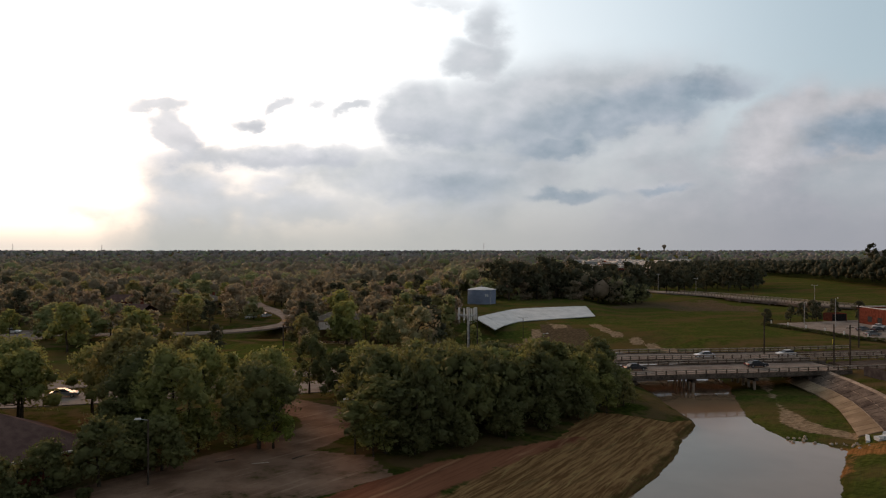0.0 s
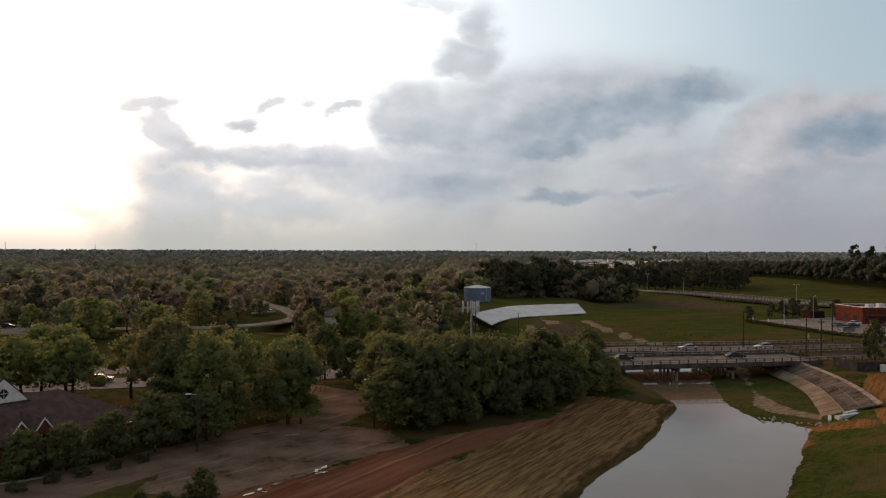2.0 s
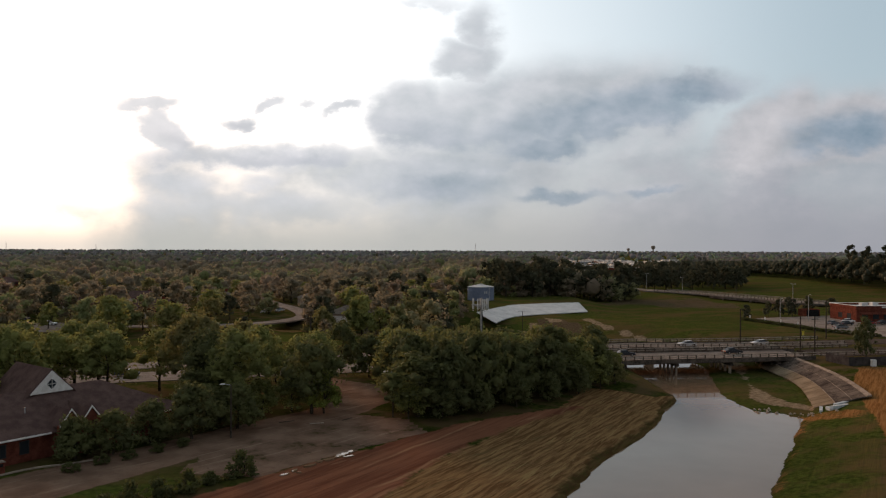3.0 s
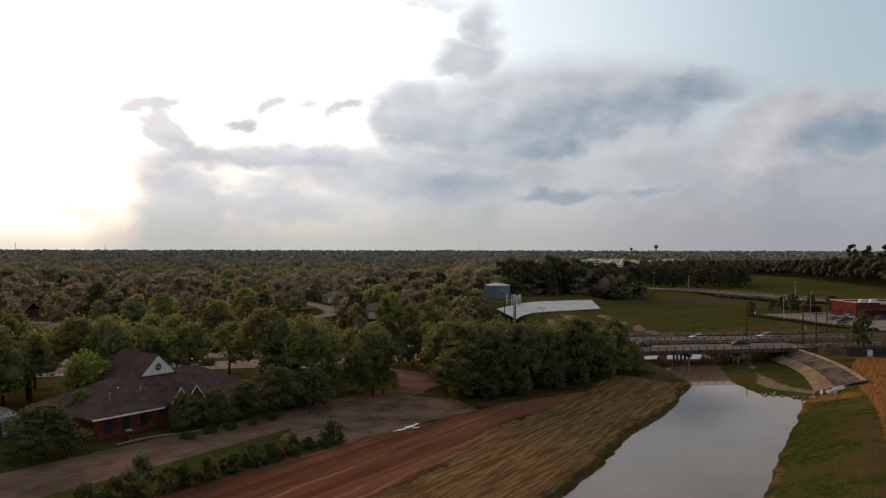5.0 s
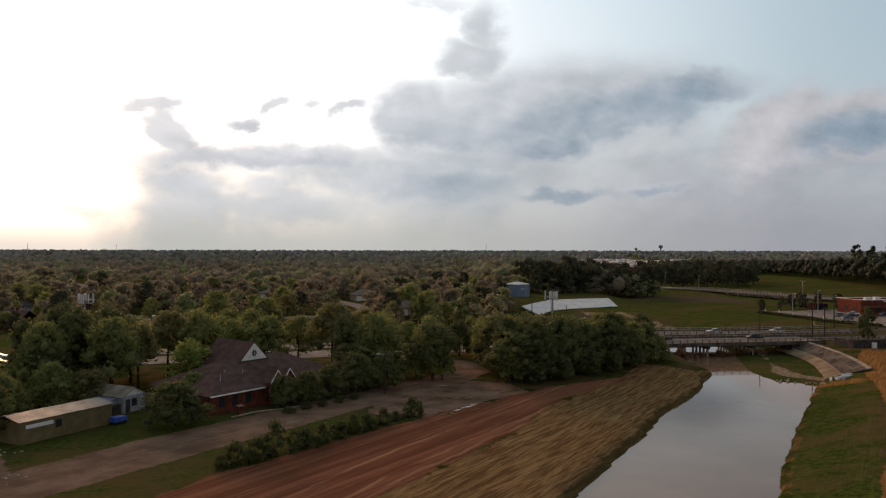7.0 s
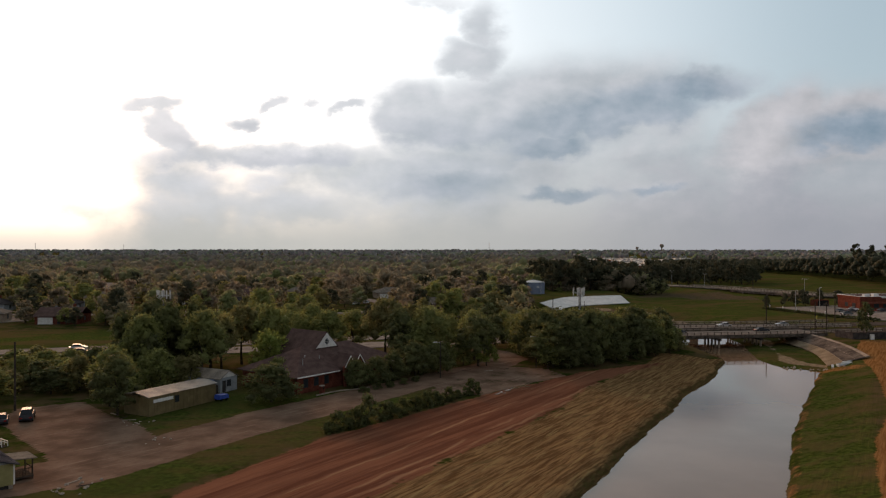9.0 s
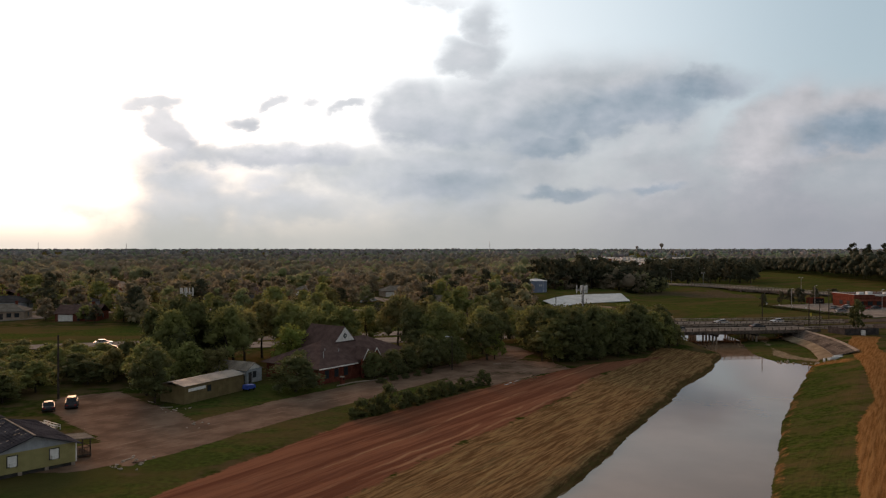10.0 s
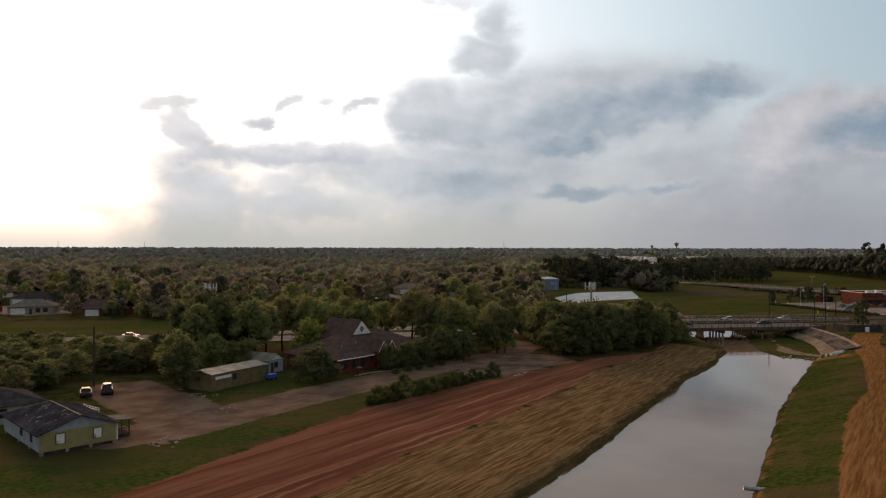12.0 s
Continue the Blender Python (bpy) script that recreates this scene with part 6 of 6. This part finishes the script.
def mast(x, y, h, label):
    z = ground_at(x, y)
    t = thing("antenna_mast", pose(x, y, z, 0, 0, 12), label, "antenna mast", "antenna masts")
    part("pole", G().tube((0, 0, -0.5), (0, 0, h + 0.6), 0.30, 0.18, 14), STEEL, t)
    ring = [(1.9 * math.cos(a), 1.9 * math.sin(a), h - 0.7) for a in np.arange(3) * 2.0944 + 0.5]
    for a, b in zip(ring, ring[1:] + ring[:1]):
        part("platform_beam", G().tube(a, b, 0.09, 0.09, 6), STEEL, t)
        part("brace", G().tube((0, 0, h - 1.2), a, 0.07, 0.07, 6), STEEL, t)
        for s in (0.1, 0.5, 0.9):
            p = Vector(a).lerp(Vector(b), s)
            ant = part("antenna", G().box(p.x - 0.11, p.y - 0.09, h - 1.5, p.x + 0.11, p.y + 0.09, h + 0.5), CONC_PALE, t, "pale panel antenna")
            part("bracket", G().tube((p.x, p.y, h - 1.9), (p.x, p.y, h - 1.7), 0.05, 0.05, 6), STEEL, ant)
    for a in (1.0, 3.1, 5.2):
        part("cable", G().tube((0.4 * math.cos(a), 0.4 * math.sin(a), 0), (0.28 * math.cos(a), 0.28 * math.sin(a), h - 1), 0.04, 0.04, 6), BLACK, t)


mast(-0.5, 120.5, 15.0, "cell mast with white panel antennas rising from the grove")
mast(-100.2, 102.9, 15.4, "cell mast with white panel antennas beside the road")


def storage_tank():
    z = 1.6
    t = thing("storage_tank", pose(10.2, 304, z), "blue-grey steel storage tank with a pale domed roof", "storage tank")
    part("shell", G().tube((0, 0, -1), (0, 0, 6.6), 5.8, 5.8, 40), BLUE_GREY, t)
    part("roof", G().loft([(5.95 * math.cos(a), 5.95 * math.sin(a), 6.6) for a in np.arange(40) * math.pi / 20], [(1.0 * math.cos(a), 1.0 * math.sin(a), 7.6) for a in np.arange(40) * math.pi / 20]), CONC_PALE, t, "pale cone roof")
    for zz in (1.5, 3.2, 4.9):
        part("band", G().tube((0, 0, zz), (0, 0, zz + 0.12), 5.84, 5.84, 40), BLUE_GREY, t)
    for x in (-0.3, 0.3):
        part("ladder_rail", G().box(x + 3.2 - 0.04, -4.96, 0, x + 3.2 + 0.04, -4.88, 6.9), CONC_PALE, t)
    for k in range(14):
        part("rung", G().box(2.9, -4.94, 0.4 + k * 0.45, 3.5, -4.9, 0.46 + k * 0.45), CONC_PALE, t)
    for x in (1.2, 2.0):
        part("sign_bar", G().box(x, -5.75, 3.9, x + 0.4, -5.6, 4.9), CONC_PALE, t)
    part("hatch", G().box(-0.4, -0.4, 7.55, 0.4, 0.4, 8.0), STEEL, t)


storage_tank()


def water_tower(x, y, s, label):
    t = thing("water_tower", pose(x, y, 0) @ Matrix.Scale(s, 4), label, "water tower")
    prof = [(2.2, 0), (2.0, 20), (2.4, 23), (6.5, 28), (7.6, 31), (7.4, 34), (5.0, 36.5), (0.6, 37.5)]
    g = G()
    for (r0, z0), (r1, z1) in zip(prof[:2], prof[1:3]):
        g.tube((0, 0, z0), (0, 0, z1), r0, r1, 18)
    part("pedestal", g, CONC, t)
    g = G()
    for (r0, z0), (r1, z1) in zip(prof[2:-1], prof[3:]):
        g.tube((0, 0, z0), (0, 0, z1), r0, r1, 18)
    part("bowl", g, CONC, t)


water_tower(720, 2467, 0.95, "far pale water tower on the horizon")
water_tower(660, 2560, 0.7, "far small water tower on the horizon")
for x, y, h in ((-744, 1574, 30), (-1010, 1700, 34), (90, 1900, 36)):
    t = thing("radio_mast", pose(x, y, 0), "thin far radio mast on the horizon", "mast", "far masts")
    part("pole", G().tube((0, 0, 0), (0, 0, h), 0.7, 0.4, 6), STEEL, t)
    part("beacon", G().tube((0, 0, h), (0, 0, h + 1.2), 0.5, 0.2, 6), STEEL, t)


# ---- restaurant and its car park ----
lot = [(106, 246), (103, 240), (111, 205), (119, 192), (190, 214), (186, 262), (150, 262)]
structure("pavement", G().loft([(x, y, -0.3) for x, y in lot], [(x, y, 0.14) for x, y in lot]), PAVED, "pale concrete car park", "car park")


def restaurant():
    t = thing("restaurant", pose(135, 233, 0.14, 0, 0, 4), "red brick restaurant with a white flat roof edge", "restaurant")
    part("wall", G().box(0, 0, 0, 24, 15, 4.6), BRICK, t)
    part("parapet", G().box(-0.25, -0.25, 4.6, 24.25, 0.2, 5.5).box(-0.25, 14.8, 4.6, 24.25, 15.25, 5.5).box(-0.25, 0.2, 4.6, 0.2, 14.8, 5.5).box(23.8, 0.2, 4.6, 24.25, 14.8, 5.5), BRICK, t, "dark red parapet")
    part("coping", G().box(-0.35, -0.35, 5.5, 24.35, 0.3, 5.62).box(-0.35, 14.7, 5.5, 24.35, 15.35, 5.62).box(-0.35, 0.3, 5.5, 0.3, 14.7, 5.62).box(23.7, 0.3, 5.5, 24.35, 14.7, 5.62), WHITE, t, "white coping")
    part("roof", G().box(0.2, 0.2, 4.6, 23.8, 14.8, 4.8), CONC_PALE, t, "white membrane roof")
    for x, y in ((6, 6), (12, 9), (17, 5)):
        part("roof_unit", G().box(x, y, 4.8, x + 2.2, y + 1.8, 6.1), CONC_PALE, t, "pale roof air unit")
    for x in (2, 6, 10, 14, 18):
        window(t, pose(x + 1, -0.01, 1.0), 2.0, 1.6)
    for y in (3, 8):
        window(t, pose(-0.01, y + 1, 1.0, 0, 0, -90), 2.0, 1.6)
    part("sign_bar", G().box(9, -0.32, 4.85, 14, -0.26, 5.3), WHITE, t)
    part("awning", G().loft([(1, -1.2, 2.7), (21, -1.2, 2.7), (21, 0, 2.7), (1, 0, 2.7)], [(1, -1.1, 2.8), (21, -1.1, 2.8), (21, 0, 3.4), (1, 0, 3.4)]), BRICK, t, "dark red awning")
    part("door", G().box(22, -0.06, 0.05, 23.2, 0, 2.2), GLASS, t)


restaurant()
shed2 = thing("enclosure", pose(128, 254, 0.1, 0, 0, 10), "dark brick bin enclosure in the car park", "enclosure")
part("wall", G().box(0, 0, 0, 6, 0.25, 2.6).box(0, 0.25, 0, 0.25, 4, 2.6).box(5.75, 0.25, 0, 6, 4, 2.6).box(0, 4, 0, 6, 4.25, 2.6), BRICK, shed2)
part("gate", G().box(0.4, -0.08, 0.1, 5.6, 0, 2.4), BLACK, shed2)
hedge_line, hedge_way = along([(102, 243), (107, 222), (111, 205), (119, 192)], 2.0)
for i, (p, w) in enumerate(zip(hedge_line, hedge_way)):
    plant(BUSH[2], p[0] - 1.5, p[1], 0.95, 0.6, i * 40, "dark clipped hedge bush along the car park", "hedge bushes")
for i in range(0, len(hedge_line), 4):
    p = hedge_line[i]
    b = thing("bollard", pose(p[0] + 0.6, p[1], 0.1), "white post at the edge of the car park", "bollard", "white posts")
    part("post", G().tube((0, 0, 0), (0, 0, 1.3), 0.22, 0.2, 10), WHITE, b)
    part("cap", G().tube((0, 0, 1.3), (0, 0, 1.42), 0.24, 0.12, 10), WHITE, b)
fence = thing("fence", pose(80.0, 139.5, -0.1, 0, 0, 8), "dark board fence round a small yard by the bridge", "fence")
for i in range(26):
    part("board", G().box(i * 0.42, 0, 0, i * 0.42 + 0.38, 0.05, 1.9 + 0.03 * (i % 3)), SHINGLE_DARK, fence)
for i in range(18):
    part("board", G().box(0, 0.05 + i * 0.42, 0, 0.05, i * 0.42 + 0.43, 1.9 + 0.03 * (i % 2)), SHINGLE_DARK, fence)
box = thing("utility_cabinet", pose(84.5, 138.6, -0.1), "white metal utility cabinet before the dark fence", "cabinet")
part("body", G().box(0, 0, 0.1, 1.0, 0.6, 1.5), WHITE, box)
part("plinth", G().box(-0.1, -0.1, -0.1, 1.1, 0.7, 0.1), CONC, box)
part("door", G().box(0.08, -0.03, 0.2, 0.92, 0, 1.4), WHITE, box)
sign = thing("sign", pose(94, 187.5, 0), "small yellow marker sign beside the road", "sign")
part("post", G().tube((0, 0, -0.2), (0, 0, 1.6), 0.05, 0.05, 8), STEEL, sign)
part("panel", G().box(-0.25, -0.03, 0.9, 0.25, 0.03, 2.1), YELLOW_SIGN, sign)


# ---- houses and shops in the distance ----
def suburban(name, wall, roof, w, d, gable, label):
    t = thing(name, pose(0, 0, 0), label, "house", "far houses")
    part("wall", G().box(0, 0, 0, w, d, 2.9), wall, t)
    part("roof", (gable_roof if gable else hip_roof)(G(), 0, w, 0, d, 2.92, 5.4, 0.5), roof, t)
    part("garage_door", G().box(1.0, -0.06, 0.05, 5.8, 0, 2.3), WHITE, t)
    part("door", G().box(7.2, -0.06, 0.05, 8.2, 0, 2.1), SHINGLE_DARK, t)
    for x in (9.5, 12):
        if x + 1 < w:
            window(t, pose(x + 0.6, -0.01, 0.9), 1.3, 1.3)
    window(t, pose(w + 0.01, d / 2, 0.9, 0, 0, 90), 1.3, 1.3)
    part("chimney", G().box(w * 0.7, d * 0.6, 3.5, w * 0.7 + 0.8, d * 0.6 + 0.8, 6.2), BRICK, t)
    return t


kinds = [suburban("house", BRICK_TAN, SHINGLE_TAN, 15, 10, False, "tan brick bungalow with a tan roof among trees"),
         suburban("house", BRICK, SHINGLE, 14, 11, True, "red brick bungalow with a brown roof among trees"),
         suburban("house", GREY_SIDING, SHINGLE_DARK, 16, 10, False, "grey bungalow with a dark roof among trees")]
spare = list(kinds)
for i, (x, y) in enumerate(HOUSE_SITES):
    k = (i * 7 + int(x)) % 3
    m = pose(x - 7, y - 4, 0, 0, 0, rng.choice((0, 10, -15, 20, 90)) if y > 260 else rng.choice((5, 15)))
    if kinds[k] in spare:
        spare.remove(kinds[k])
        kinds[k].matrix_basis = m
    else:
        copy_thing(kinds[k], m)


def shop(w, d, h, wall, label, roof):
    t = thing("warehouse", pose(0, 0, 0), label, "shop building", "far shops")
    part("wall", G().box(0, 0, 0, w, d, h), wall, t)
    part("parapet", G().box(-0.3, -0.3, h, w + 0.3, 0.3, h + 0.8).box(-0.3, d - 0.3, h, w + 0.3, d + 0.3, h + 0.8).box(-0.3, 0.3, h, 0.3, d - 0.3, h + 0.8).box(w - 0.3, 0.3, h, w + 0.3, d - 0.3, h + 0.8), WHITE, t)
    part("roof", G().box(0.3, 0.3, h, w - 0.3, d - 0.3, h + 0.2), roof, t, "pale membrane roof")
    part("shopfront", G().box(2, -0.08, 0.1, w - 2, 0, 2.8), GLASS, t)
    for x in (0.25, 0.6):
        part("roof_unit", G().box(w * x, d * 0.4, h + 0.2, w * x + 3, d * 0.4 + 2.4, h + 1.7), STEEL, t)
    return t


shops = [shop(30, 16, 4.5, BRICK_TAN, "long tan shop building with a grey roof", CONC), shop(24, 18, 5, GREY_SIDING, "grey warehouse with a white roof", CONC_PALE), shop(20, 14, 5, BRICK, "red brick shop with a grey roof", STEEL)]
first = list(shops)
for i in range(26):
    y = 540 + 640 * ((i * 0.618) % 1) ** 1.1
    x = 150 + (y - 540) * 0.20 + rng.uniform(-30, 70) + (y - 540) * 0.12 * rng.uniform(-1, 1.5)
    if x > 0.34 * y:
        continue
    k, m = i % 3, pose(x, y, 0, 0, 0, rng.choice((0, 8, 14, 90)))
    if shops[k] in first:
        first.remove(shops[k])
        shops[k].matrix_basis = m
    else:
        copy_thing(shops[k], m)
for i in range(44):
    y = 660 + 640 * ((i * 0.618 + 0.3) % 1)
    x = y * (0.185 + 0.14 * ((i * 0.37) % 1)) - 10
    copy_thing(shops[(i * 2) % 3], pose(x, y, 0, 0, 0, rng.choice((0, 5, 10, 90))))
for x, y in ((38, 420), (24, 436), (-30, 560), (-150, 700), (-60, 640), (60, 700), (30, 820), (-240, 900)):
    copy_thing(shops[int(abs(x)) % 3], pose(x, y, 0, 0, 0, 10))


# ---- litter on the lot and the field ----
for i in range(34):
    if i < 16:
        x, y = -75 + rng.uniform(-2.5, 1.5), 11.5 + rng.uniform(-2.2, 3.5)
    elif i < 24:
        x, y = -73.5 + rng.uniform(-1.5, 1.5), 31 + rng.uniform(-2, 2)
    else:
        x, y = -80.5 + rng.uniform(-2.5, 2.5), 40.5 + rng.uniform(-1.5, 1.5)
    v = ICO_V * rng.uniform(0.6, 1.2, (12, 1)) * rng.uniform(0.10, 0.26) * (1.4, 1, 0.7)
    tagged(part("rubble", array_mesh("rubble", v, ICO_F, GRAVELLY), GRAVELLY, None, "", pose(x, y, ground_at(x, y) + 0.03, 0, 0, i * 40)), "pale lump of broken concrete on bare soil", "rubble", "rubble lumps")
for i, (x, y, a, l) in enumerate(((-76.4, 13.6, 70, 1.8), (-74.6, 12.2, 30, 1.4), (-82.5, 42.5, 20, 2.0), (-84, 44, 75, 1.6), (-86.5, 46.5, 140, 2.2), (-30.5, 87.5, 40, 2.4), (-26, 86.5, 25, 2.0), (-22, 89, 60, 2.2))):
    p = tagged(part("plank", G().box(-l / 2, -0.09, 0, l / 2, 0.09, 0.06), WOOD_POLE if i % 2 else GRAVELLY, None, "", pose(x, y, ground_at(x, y) + 0.03, 0, 2, a)), "loose weathered board lying on the gravel", "plank", "loose boards")
